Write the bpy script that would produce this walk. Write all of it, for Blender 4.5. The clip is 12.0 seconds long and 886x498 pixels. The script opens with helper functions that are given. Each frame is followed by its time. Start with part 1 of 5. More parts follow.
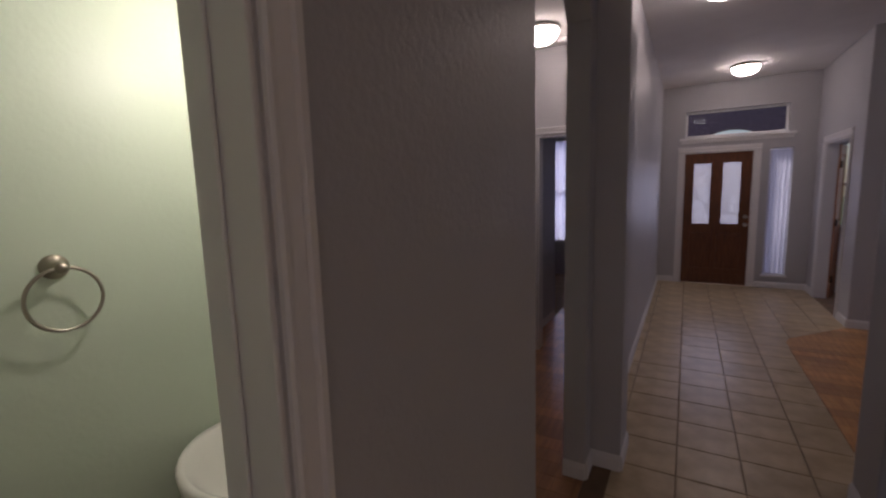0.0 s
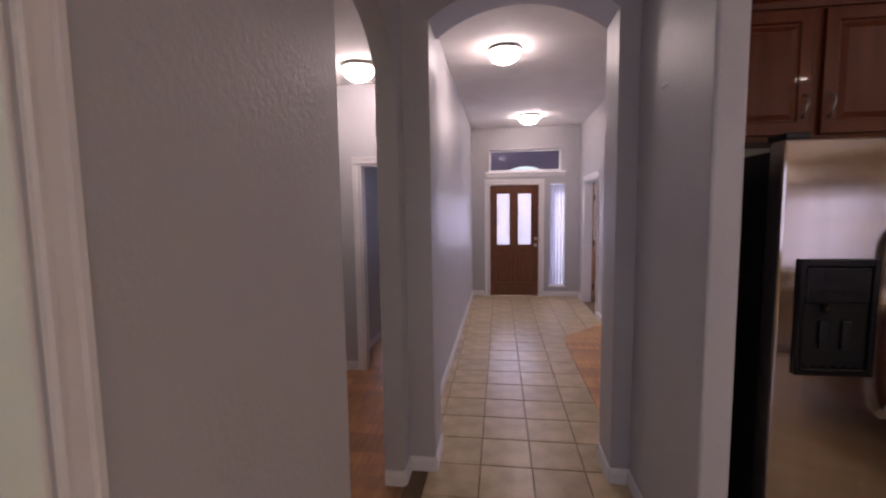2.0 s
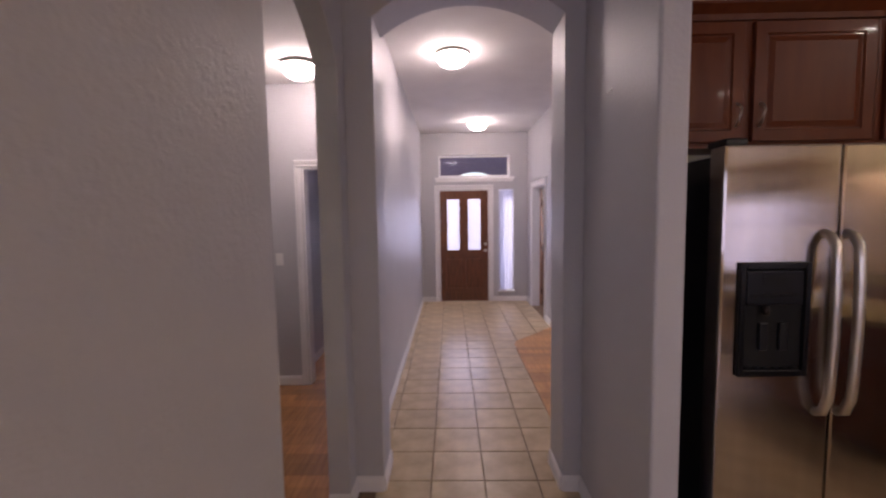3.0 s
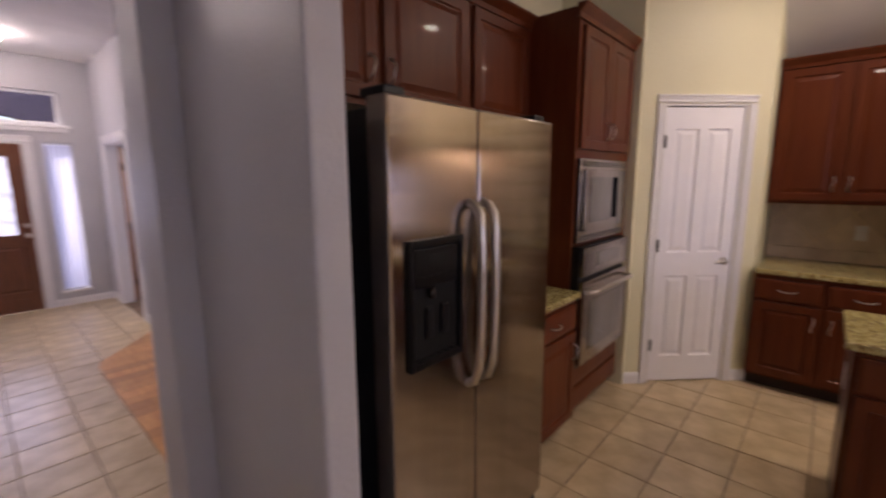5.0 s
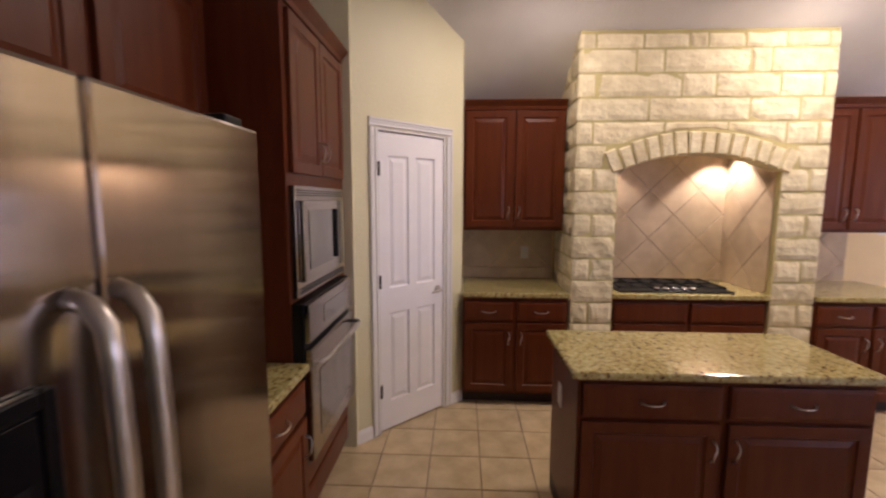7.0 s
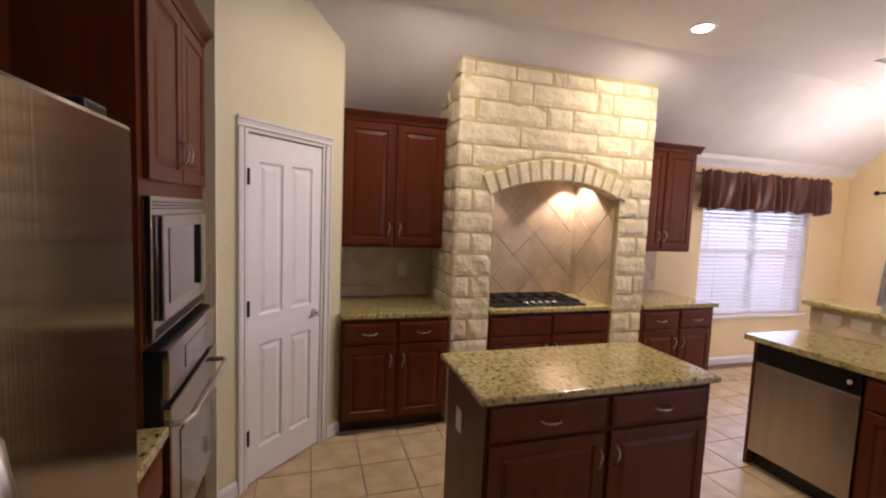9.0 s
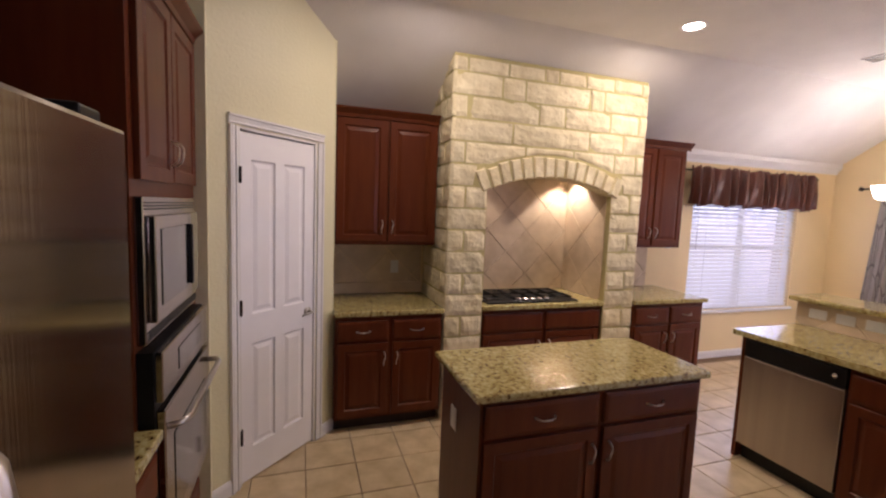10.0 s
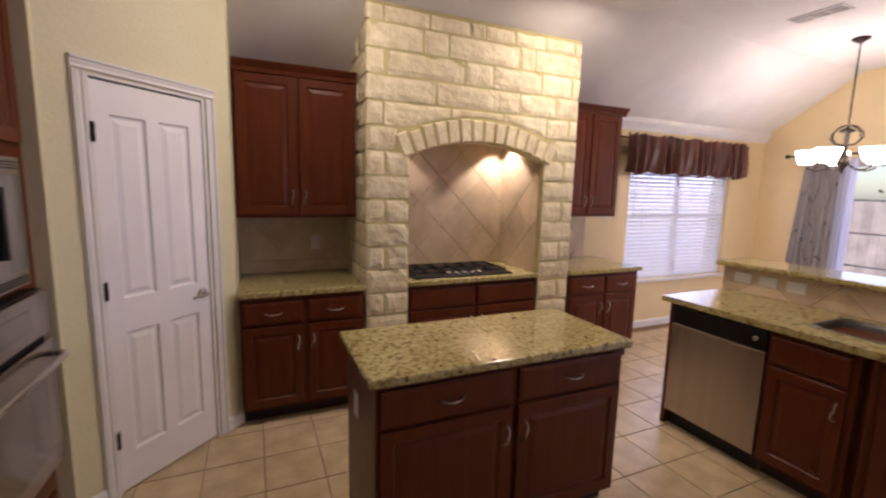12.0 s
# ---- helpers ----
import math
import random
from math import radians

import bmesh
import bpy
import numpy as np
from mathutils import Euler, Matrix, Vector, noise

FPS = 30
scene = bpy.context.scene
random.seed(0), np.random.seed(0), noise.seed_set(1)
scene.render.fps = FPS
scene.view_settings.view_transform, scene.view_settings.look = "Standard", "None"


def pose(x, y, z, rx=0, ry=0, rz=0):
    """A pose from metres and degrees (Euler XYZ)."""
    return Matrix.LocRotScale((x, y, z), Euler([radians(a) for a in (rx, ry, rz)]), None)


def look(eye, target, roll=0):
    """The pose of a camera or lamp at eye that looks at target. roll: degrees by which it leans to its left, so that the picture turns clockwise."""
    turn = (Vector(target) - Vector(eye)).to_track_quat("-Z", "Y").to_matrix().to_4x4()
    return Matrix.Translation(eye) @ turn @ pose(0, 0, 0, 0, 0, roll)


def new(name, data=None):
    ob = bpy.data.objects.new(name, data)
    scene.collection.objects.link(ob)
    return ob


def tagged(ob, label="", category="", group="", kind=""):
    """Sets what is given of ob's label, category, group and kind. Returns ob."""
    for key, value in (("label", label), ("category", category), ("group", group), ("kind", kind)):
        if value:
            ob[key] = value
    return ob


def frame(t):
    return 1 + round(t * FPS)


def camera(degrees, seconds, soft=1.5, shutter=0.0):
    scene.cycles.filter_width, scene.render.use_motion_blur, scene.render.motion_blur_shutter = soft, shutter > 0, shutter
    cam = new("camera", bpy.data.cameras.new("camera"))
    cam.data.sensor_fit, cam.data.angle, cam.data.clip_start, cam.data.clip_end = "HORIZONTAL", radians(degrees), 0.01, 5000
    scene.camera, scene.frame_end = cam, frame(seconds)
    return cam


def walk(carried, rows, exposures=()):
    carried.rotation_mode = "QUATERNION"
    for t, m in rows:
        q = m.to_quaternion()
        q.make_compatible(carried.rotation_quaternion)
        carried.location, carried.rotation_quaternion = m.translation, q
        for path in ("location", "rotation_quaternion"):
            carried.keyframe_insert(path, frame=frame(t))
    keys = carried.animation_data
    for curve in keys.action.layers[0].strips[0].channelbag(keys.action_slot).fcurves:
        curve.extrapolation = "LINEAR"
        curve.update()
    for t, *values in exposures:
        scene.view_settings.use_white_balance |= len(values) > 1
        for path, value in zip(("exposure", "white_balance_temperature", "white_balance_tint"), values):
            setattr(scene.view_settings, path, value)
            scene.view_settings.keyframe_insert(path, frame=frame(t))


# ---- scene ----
cam = camera(92.0, 12.0, soft=2.2, shutter=0.5)
PATH = [
    (0, (0.066, 0.26, 1.56), (-0.918, 1.982, 1.295), -1.7),
    (0.5, (0.13, 0.216, 1.578), (-0.71, 2.012, 1.335), -2.5),
    (1, (0.182, 0.19, 1.583), (-0.441, 2.077, 1.368), -2.1),
    (1.5, (0.193, 0.168, 1.588), (-0.223, 2.115, 1.403), -0.9),
    (2, (0.195, 0.16, 1.59), (-0.069, 2.133, 1.41), -0.8),
    (2.5, (0.196, 0.168, 1.589), (0.024, 2.155, 1.434), -0.7),
    (2.7, (0.2, 0.196, 1.587), (0.066, 2.185, 1.431), -0.7),
    (4.5, (0.27, 0.732, 1.585), (1.327, 2.413, 1.343), -1.6),
    (5, (0.381, 0.878, 1.582), (1.846, 2.202, 1.261), -0.3),
    (5.5, (0.534, 1.008, 1.583), (2.243, 1.989, 1.242), -0.1),
    (6, (0.661, 1.123, 1.589), (2.524, 1.791, 1.295), 0.0),
    (6.5, (0.79, 1.208, 1.613), (2.747, 1.541, 1.37), -0.6),
    (7, (0.966, 1.249, 1.64), (2.95, 1.342, 1.411), 0.2),
    (7.5, (1.072, 1.308, 1.656), (3.049, 1.102, 1.437), 0.9),
    (9.5, (1.151, 1.485, 1.69), (3.048, 0.875, 1.523), 2.5),
    (10, (1.153, 1.484, 1.698), (3.041, 0.853, 1.509), 2.2),
    (10.5, (1.166, 1.447, 1.674), (3.023, 0.752, 1.414), 0.6),
    (11, (1.209, 1.365, 1.658), (3.052, 0.644, 1.374), 1.1),
    (11.5, (1.254, 1.238, 1.637), (3.108, 0.554, 1.332), 0.5),
    (12, (1.284, 1.137, 1.617), (3.095, 0.334, 1.341), 1.4),
]
EXPOSURES = [(0, -1.5, 6300, 20), (1.0, -0.95, 6300, 22), (2.5, 0.08, 6300, 25), (4.5, 0.12, 6300, 24), (5.2, 0.3, 6300, 23), (6.0, 0.38, 6200, 22), (7.5, 0.38, 6200, 22), (9.5, 0.2, 6200, 22), (12, 0.1, 6200, 21)]
walk(cam, [(t, look(eye, target, roll)) for t, eye, target, roll in PATH], EXPOSURES)

# world and daylight
world = bpy.data.worlds.new("world")
scene.world = world
world.use_nodes = True
sky = world.node_tree.nodes.new("ShaderNodeTexSky")
sky.sky_type, sky.sun_disc = "NISHITA", False
sky.sun_elevation, sky.sun_rotation = radians(48), radians(325)
world.node_tree.links.new(sky.outputs[0], world.node_tree.nodes["Background"].inputs[0])
world.node_tree.nodes["Background"].inputs[1].default_value = 0.15
sun = new("sun", bpy.data.lights.new("sun", "SUN"))
sun.data.energy, sun.data.angle, sun.data.color = 4.6, radians(10), (1, 0.95, 0.88)
sun.matrix_world = look((-14, 20, 27), (0, 0, 0))


def window_light(x, y, z, w, h, target, power):
    ob = new("window_light", bpy.data.lights.new("window_light", "AREA"))
    ob.data.shape, ob.data.size, ob.data.size_y, ob.data.energy, ob.data.color = "RECTANGLE", w, h, power, (0.70, 0.72, 1.0)
    ob.matrix_world = look((x, y, z), target)


window_light(3.1, -5.12, 1.1, 1.7, 1.9, (3.1, 0, 1.1), 12)
window_light(-1.5, -5.12, 1.5, 3.4, 1.5, (2.5, 0, 1.2), 38)
window_light(5.25, -3.67, 1.35, 1.9, 1.6, (0, -3.67, 1.25), 13)
# Extra lamp on the room side of the blind, added to brighten the ceiling.
window_light(4.80, -3.67, 1.2, 1.6, 1.1, (0, -3.67, 2.9), 8)
window_light(0.45, 7.98, 1.4, 0.8, 0.9, (0.45, 0, 1.2), 7)
window_light(1.215, 8.40, 1.15, 0.5, 1.9, (1.215, 0, 1.0), 5)
window_light(4.8, 4.2, 1.4, 1.6, 1.5, (0, 4.2, 1.2), 18)
window_light(2.65, 7.95, 1.5, 1.2, 1.1, (2.6, 0, 1.2), 10)
window_light(-1.6, 8.5, 1.5, 1.8, 1.8, (-1.5, 0, 1.4), 48)
# First recessed lamp is known; the other three are added as unseen fill.
CANS_AND_FILLS = ((3.62, -1.15), (3.62, 0.65), (1.6, -3.6), (-1.5, -3.4))
for x, y in CANS_AND_FILLS:
    ob = new("can_and_fill_light", bpy.data.lights.new("can_and_fill_light", "AREA"))
    ob.data.shape, ob.data.size, ob.data.energy, ob.data.color = "DISK", 0.13, (20 if y < 0 and x > 3 else 11 if x > 3 else 4), (1.0, 0.86, 0.68)
    ob.matrix_world = look((x, y, 3.035), (x, y, 0))

# materials
def mat(name, color, rough=0.6, metal=0.0, var=0.08, scale=6.0, bump=0.0, bscale=120.0, dist=0.002, dark=None, spec=0.5, coat=0.0, rand=0.0, stretch=(1, 1, 1)):
    m = bpy.data.materials.new(name)
    m.use_nodes = True
    nt = m.node_tree
    n, l = nt.nodes, nt.links
    b = n["Principled BSDF"]
    b.inputs["Roughness"].default_value, b.inputs["Metallic"].default_value = rough, metal
    b.inputs["Specular IOR Level"].default_value, b.inputs["Coat Weight"].default_value = spec, coat
    tc = n.new("ShaderNodeTexCoord")
    mp = n.new("ShaderNodeMapping")
    mp.inputs["Scale"].default_value = stretch
    l.new(tc.outputs["Object"], mp.inputs[0])
    big = n.new("ShaderNodeTexNoise")
    big.inputs["Scale"].default_value, big.inputs["Detail"].default_value = scale, 6
    l.new(mp.outputs[0], big.inputs[0])
    ramp = n.new("ShaderNodeValToRGB")
    c2 = dark or tuple(c * (1 - 3 * var) for c in color)
    c1 = tuple(min(1, c * (1 + var)) for c in color)
    ramp.color_ramp.elements[0].position, ramp.color_ramp.elements[1].position = 0.3, 0.7
    ramp.color_ramp.elements[0].color, ramp.color_ramp.elements[1].color = (*c2, 1), (*c1, 1)
    l.new(big.outputs[0], ramp.inputs[0])
    out = ramp.outputs[0]
    if rand:
        info = n.new("ShaderNodeObjectInfo")
        hsv = n.new("ShaderNodeHueSaturation")
        mr = n.new("ShaderNodeMapRange")
        mr.inputs[3].default_value, mr.inputs[4].default_value = 1 - rand, 1 + rand
        l.new(info.outputs["Random"], mr.inputs[0])
        l.new(mr.outputs[0], hsv.inputs["Value"])
        l.new(out, hsv.inputs["Color"])
        out = hsv.outputs[0]
    l.new(out, b.inputs["Base Color"])
    if bump:
        fine = n.new("ShaderNodeTexNoise")
        fine.inputs["Scale"].default_value, fine.inputs["Detail"].default_value = bscale, 4
        l.new(mp.outputs[0], fine.inputs[0])
        bp = n.new("ShaderNodeBump")
        bp.inputs["Strength"].default_value, bp.inputs["Distance"].default_value = bump, dist
        l.new(fine.outputs[0], bp.inputs["Height"])
        l.new(bp.outputs[0], b.inputs["Normal"])
    return m


def glow(name, color, strength):
    m = bpy.data.materials.new(name)
    m.use_nodes = True
    b = m.node_tree.nodes["Principled BSDF"]
    b.inputs["Base Color"].default_value = (*[0.8] * 3, 1)
    b.inputs["Emission Color"].default_value, b.inputs["Emission Strength"].default_value = (*color, 1), strength
    return m


PAINT_GREY = mat("grey_lilac_paint", (0.50, 0.49, 0.51), 0.46, var=0.015, scale=2, bump=0.6, bscale=58, dist=0.0035)
PAINT_YELLOW = mat("cream_paint", (0.73, 0.68, 0.455), 0.5, var=0.015, scale=2, bump=0.5, bscale=48, dist=0.004)
PAINT_PEACH = mat("peach_paint", (0.84, 0.67, 0.39), 0.5, var=0.015, scale=2, bump=0.5, bscale=48, dist=0.004)
PAINT_GREEN = mat("sage_paint", (0.56, 0.64, 0.50), 0.45, var=0.015, scale=2, bump=0.25, bscale=60, dist=0.003)
CEILING = mat("ceiling_paint", (0.80, 0.77, 0.75), 0.8, var=0.02, scale=3, bump=0.6, bscale=70, dist=0.004)
TRIM = mat("white_trim", (0.80, 0.78, 0.78), 0.35, var=0.01)
DOOR_WHITE = mat("white_door_paint", (0.88, 0.86, 0.89), 0.32, var=0.01)
CHERRY = mat("cherry_wood", (0.112, 0.027, 0.008), 0.38, var=0.1, scale=3.5, dark=(0.094, 0.019, 0.006), bump=0.05, bscale=40, dist=0.001, spec=0.2, coat=0.04, stretch=(6, 6, 0.8))
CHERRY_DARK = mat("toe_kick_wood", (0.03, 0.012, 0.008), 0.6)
DOOR_WOOD = mat("front_door_wood", (0.16, 0.052, 0.018), 0.35, dark=(0.085, 0.025, 0.010), scale=5, stretch=(9, 9, 0.9), coat=0.2)
PLANK = mat("oak_plank", (0.62, 0.33, 0.12), 0.35, dark=(0.48, 0.22, 0.08), scale=4, stretch=(10, 1, 1), rand=0.22, coat=0.2)
PLANK_DARK = mat("walnut_plank", (0.46, 0.22, 0.08), 0.3, dark=(0.30, 0.13, 0.045), scale=4, stretch=(10, 1, 1), rand=0.3, coat=0.2)
TILE = mat("floor_tile", (0.60, 0.475, 0.30), 0.3, dark=(0.43, 0.315, 0.17), scale=6, bump=0.15, bscale=25, dist=0.002, rand=0.07)
GROUT = mat("floor_grout", (0.25, 0.165, 0.10), 0.9)
STONE = mat("limestone", (0.78, 0.70, 0.50), 0.85, dark=(0.65, 0.555, 0.35), scale=9, bump=1.0, bscale=22, dist=0.014, rand=0.08)
MORTAR = mat("yellow_mortar", (0.56, 0.48, 0.23), 0.95, bump=0.6, bscale=90, dist=0.004)
SPLASH = mat("travertine_tile", (0.64, 0.51, 0.36), 0.4, dark=(0.52, 0.39, 0.26), scale=6, rand=0.08)
SPLASH_GROUT = mat("splash_grout", (0.30, 0.21, 0.14), 0.9)
BLACK = mat("black_plastic", (0.008, 0.008, 0.009), 0.35, spec=0.3)
AGED_NICKEL = mat("aged_nickel", (0.42, 0.37, 0.31), 0.3, metal=1.0, var=0.05)
BAR_GREY = mat("grey_bar_paint", (0.22, 0.22, 0.25), 0.5)
SINK_STEEL = mat("satin_sink_steel", (0.16, 0.155, 0.15), 0.5, metal=1.0, var=0.05)
FRIDGE_BLACK = mat("glossy_black_panel", (0.004, 0.004, 0.005), 0.28, spec=0.22)
BLACK_MATT = mat("black_iron", (0.008, 0.008, 0.008), 0.6, spec=0.2)
BRONZE = mat("dark_bronze", (0.03, 0.02, 0.015), 0.4, metal=0.7)
NICKEL = mat("brushed_nickel", (0.62, 0.58, 0.54), 0.28, metal=1.0, var=0.03)
CHROME = mat("polished_chrome", (0.75, 0.75, 0.77), 0.12, metal=1.0, var=0.02)
STEEL = mat("brushed_steel", (0.40, 0.35, 0.32), 0.27, metal=1.0, var=0.03, scale=0.3, bump=0.3, bscale=3, dist=0.0006, stretch=(60, 60, 0.1))
PORCELAIN = mat("porcelain", (0.82, 0.80, 0.74), 0.15, var=0.01, coat=0.5)
PLASTIC = mat("white_plastic", (0.80, 0.78, 0.76), 0.35, var=0.01)
FABRIC = mat("brown_satin", (0.105, 0.027, 0.013), 0.33, dark=(0.07, 0.017, 0.009), scale=8, bump=0.6, bscale=9, dist=0.02, stretch=(2, 2, 0.6))
CURTAIN = mat("grey_patterned_curtain", (0.40, 0.35, 0.33), 0.7, dark=(0.05, 0.04, 0.05), scale=12, stretch=(1, 1, 0.5))
cn, cl = CURTAIN.node_tree.nodes, CURTAIN.node_tree.links
ctc, cmp, cvo, crp, cmx = (cn.new("ShaderNode" + k) for k in ("TexCoord", "Mapping", "TexVoronoi", "ValToRGB", "MixRGB"))
cmp.inputs["Scale"].default_value = (17, 3, 2.0)
cvo.feature = "DISTANCE_TO_EDGE"
cvo.inputs["Scale"].default_value = 1.0
crp.color_ramp.elements[0].position, crp.color_ramp.elements[1].position = 0.0, 0.04
cmx.inputs[1].default_value, cmx.inputs[2].default_value = (0.05, 0.04, 0.045, 1), (0.29, 0.26, 0.25, 1)
cl.new(ctc.outputs["Object"], cmp.inputs[0])
cl.new(cmp.outputs[0], cvo.inputs["Vector"])
cl.new(cvo.outputs["Distance"], crp.inputs[0])
cl.new(crp.outputs[0], cmx.inputs[0])
cl.new(cmx.outputs[0], cn["Principled BSDF"].inputs["Base Color"])
BLIND = mat("white_blind", (0.82, 0.82, 0.86), 0.5, var=0.01)
FENCE = mat("cedar_fence", (0.55, 0.46, 0.44), 0.8, var=0.1, scale=4, rand=0.15)
GRASS = mat("lawn", (0.10, 0.13, 0.04), 0.9, var=0.2, scale=9)
LEAF = mat("foliage", (0.09, 0.12, 0.06), 0.8, var=0.2, rand=0.2)
BRICKWALL = mat("porch_brick", (0.24, 0.18, 0.22), 0.85, var=0.1, scale=20)
LAMP_GLASS = glow("lit_lamp_glass", (1.0, 0.86, 0.76), 48)
SHADE_GLASS = glow("lit_shade_glass", (1.0, 0.86, 0.70), 18)
VANITY_GLASS = glow("lit_vanity_glass", (1.0, 0.90, 0.76), 18)
CAN_GLASS = glow("lit_can_bulb", (1.0, 0.88, 0.72), 30)
DAY_GLASS = glow("daylit_patterned_glass", (0.74, 0.76, 1.0), 1.0)


gn, gl = DAY_GLASS.node_tree.nodes, DAY_GLASS.node_tree.links
gtc, gmp, gvo, grp = (gn.new("ShaderNode" + k) for k in ("TexCoord", "Mapping", "TexVoronoi", "ValToRGB"))
gmp.inputs["Scale"].default_value = (15, 1, 7)
gvo.feature = "DISTANCE_TO_EDGE"
gvo.inputs["Scale"].default_value = 1.0
grp.color_ramp.elements[0].position, grp.color_ramp.elements[0].color = 0.02, (0.36, 0.38, 0.52, 1)
grp.color_ramp.elements[1].position, grp.color_ramp.elements[1].color = 0.16, (0.76, 0.79, 1.0, 1)
gl.new(gtc.outputs["Object"], gmp.inputs[0])
gl.new(gmp.outputs[0], gvo.inputs["Vector"])
gl.new(gvo.outputs["Distance"], grp.inputs[0])
gl.new(grp.outputs[0], gn["Principled BSDF"].inputs["Emission Color"])


def granite():
    m = mat("granite", (0.46, 0.37, 0.19), 0.12, coat=0.3)
    n, l = m.node_tree.nodes, m.node_tree.links
    tc = n.new("ShaderNodeTexCoord")
    v = n.new("ShaderNodeTexNoise")
    v.inputs["Scale"].default_value, v.inputs["Detail"].default_value, v.inputs["Roughness"].default_value = 42, 6, 0.7
    l.new(tc.outputs["Object"], v.inputs[0])
    r = n.new("ShaderNodeValToRGB")
    e = r.color_ramp.elements
    e[0].position, e[0].color = 0.35, (0.03, 0.022, 0.014, 1)
    e[1].position, e[1].color = 0.70, (0.62, 0.55, 0.33, 1)
    for p, c in ((0.39, (0.18, 0.09, 0.03, 1)), (0.44, (0.34, 0.27, 0.10, 1)), (0.54, (0.44, 0.37, 0.155, 1)), (0.62, (0.52, 0.46, 0.24, 1))):
        k = e.new(p)
        k.color = c
    l.new(v.outputs[0], r.inputs[0])
    l.new(r.outputs[0], n["Principled BSDF"].inputs["Base Color"])
    return m


GRANITE = granite()
STEEL_H = STEEL.copy()
STEEL_H.name = "cross_brushed_steel"
STEEL_H.node_tree.nodes["Principled BSDF"].inputs["Roughness"].default_value = 0.3
st = STEEL.node_tree.nodes["Principled BSDF"]
st.inputs["Anisotropic"].default_value, st.inputs["Roughness"].default_value = 0.95, 0.12
tg = STEEL.node_tree.nodes.new("ShaderNodeTangent")
tg.direction_type, tg.axis = "RADIAL", "Z"
STEEL.node_tree.links.new(tg.outputs[0], st.inputs["Tangent"])
sheer = bpy.data.materials.new("translucent_sheer")
sheer.use_nodes = True
nt = sheer.node_tree
nt.nodes.remove(nt.nodes["Principled BSDF"])
mix, dif, trl = nt.nodes.new("ShaderNodeMixShader"), nt.nodes.new("ShaderNodeBsdfDiffuse"), nt.nodes.new("ShaderNodeBsdfTranslucent")
dif.inputs[0].default_value = trl.inputs[0].default_value = (0.62, 0.62, 0.72, 1)
mix.inputs[0].default_value = 0.6
nt.links.new(dif.outputs[0], mix.inputs[1])
nt.links.new(trl.outputs[0], mix.inputs[2])
nt.links.new(mix.outputs[0], nt.nodes["Material Output"].inputs[0])


def glass(name, tint=(1, 1, 1)):
    m = bpy.data.materials.new(name)
    m.use_nodes = True
    b = m.node_tree.nodes["Principled BSDF"]
    b.inputs["Base Color"].default_value = (*tint, 1)
    b.inputs["Roughness"].default_value, b.inputs["Transmission Weight"].default_value, b.inputs["IOR"].default_value = 0.0, 1.0, 1.2
    return m


GLASS = glass("window_glass")
OVEN_GLASS = mat("smoked_glass", (0.30, 0.28, 0.26), 0.10, metal=0.85)


# building helpers
def boxb(bm, x0, x1, y0, y1, z0, z1, bevel=0.0):
    r = bmesh.ops.create_cube(bm, size=1.0, matrix=Matrix.Translation(((x0 + x1) / 2, (y0 + y1) / 2, (z0 + z1) / 2)) @ Matrix.Diagonal((abs(x1 - x0), abs(y1 - y0), abs(z1 - z0), 1)))
    if bevel:
        edges = list({e for v in r["verts"] for e in v.link_edges})
        bmesh.ops.bevel(bm, geom=edges, offset=bevel, segments=2, affect="EDGES", profile=0.5)
    return bm


def box(*a, bevel=0.0):
    return boxb(bmesh.new(), *a, bevel=bevel)


def finish(name, bm, material, smooth=False):
    bmesh.ops.recalc_face_normals(bm, faces=bm.faces)
    me = bpy.data.meshes.new(name)
    bm.to_mesh(me)
    bm.free()
    me.materials.append(material)
    if smooth:
        for p in me.polygons:
            p.use_smooth = True
    return me


def part(name, bm, material, parent, label="", smooth=False):
    ob = new(name, finish(name, bm, material, smooth))
    ob.parent = parent
    return tagged(ob, label)


def setting(name, bm, material, label="", category="", smooth=False):
    return tagged(new(name, finish(name, bm, material, smooth)), label, category, kind="structure")


def thing(name, label, category, group="", at=None):
    ob = new(name)
    ob.empty_display_size = 0.1
    if at is not None:
        ob.matrix_world = at
    return tagged(ob, label, category, group)


def solo(name, bm, material, label, category, group="", at=None, smooth=False):
    ob = new(name, finish(name, bm, material, smooth))
    if at is not None:
        ob.matrix_world = at
    return tagged(ob, label, category, group)


def tube(bm, points, r, seg=10):
    pts = [Vector(p) for p in points]
    rings = []
    side = None
    for i, p in enumerate(pts):
        d = (pts[min(i + 1, len(pts) - 1)] - pts[max(i - 1, 0)]).normalized()
        if side is None:
            side = d.cross(Vector((0, 0, 1)) if abs(d.z) < 0.9 else Vector((1, 0, 0))).normalized()
        side = (side - d * side.dot(d)).normalized()
        up = d.cross(side)
        rr = r[i] if isinstance(r, (list, tuple)) else r
        rings.append([bm.verts.new(p + side * math.cos(a) * rr + up * math.sin(a) * rr) for a in [2 * math.pi * k / seg for k in range(seg)]])
    for a, b in zip(rings, rings[1:]):
        for k in range(seg):
            bm.faces.new((a[k], a[(k + 1) % seg], b[(k + 1) % seg], b[k]))
    bm.faces.new(rings[0])
    bm.faces.new(rings[-1])
    return bm


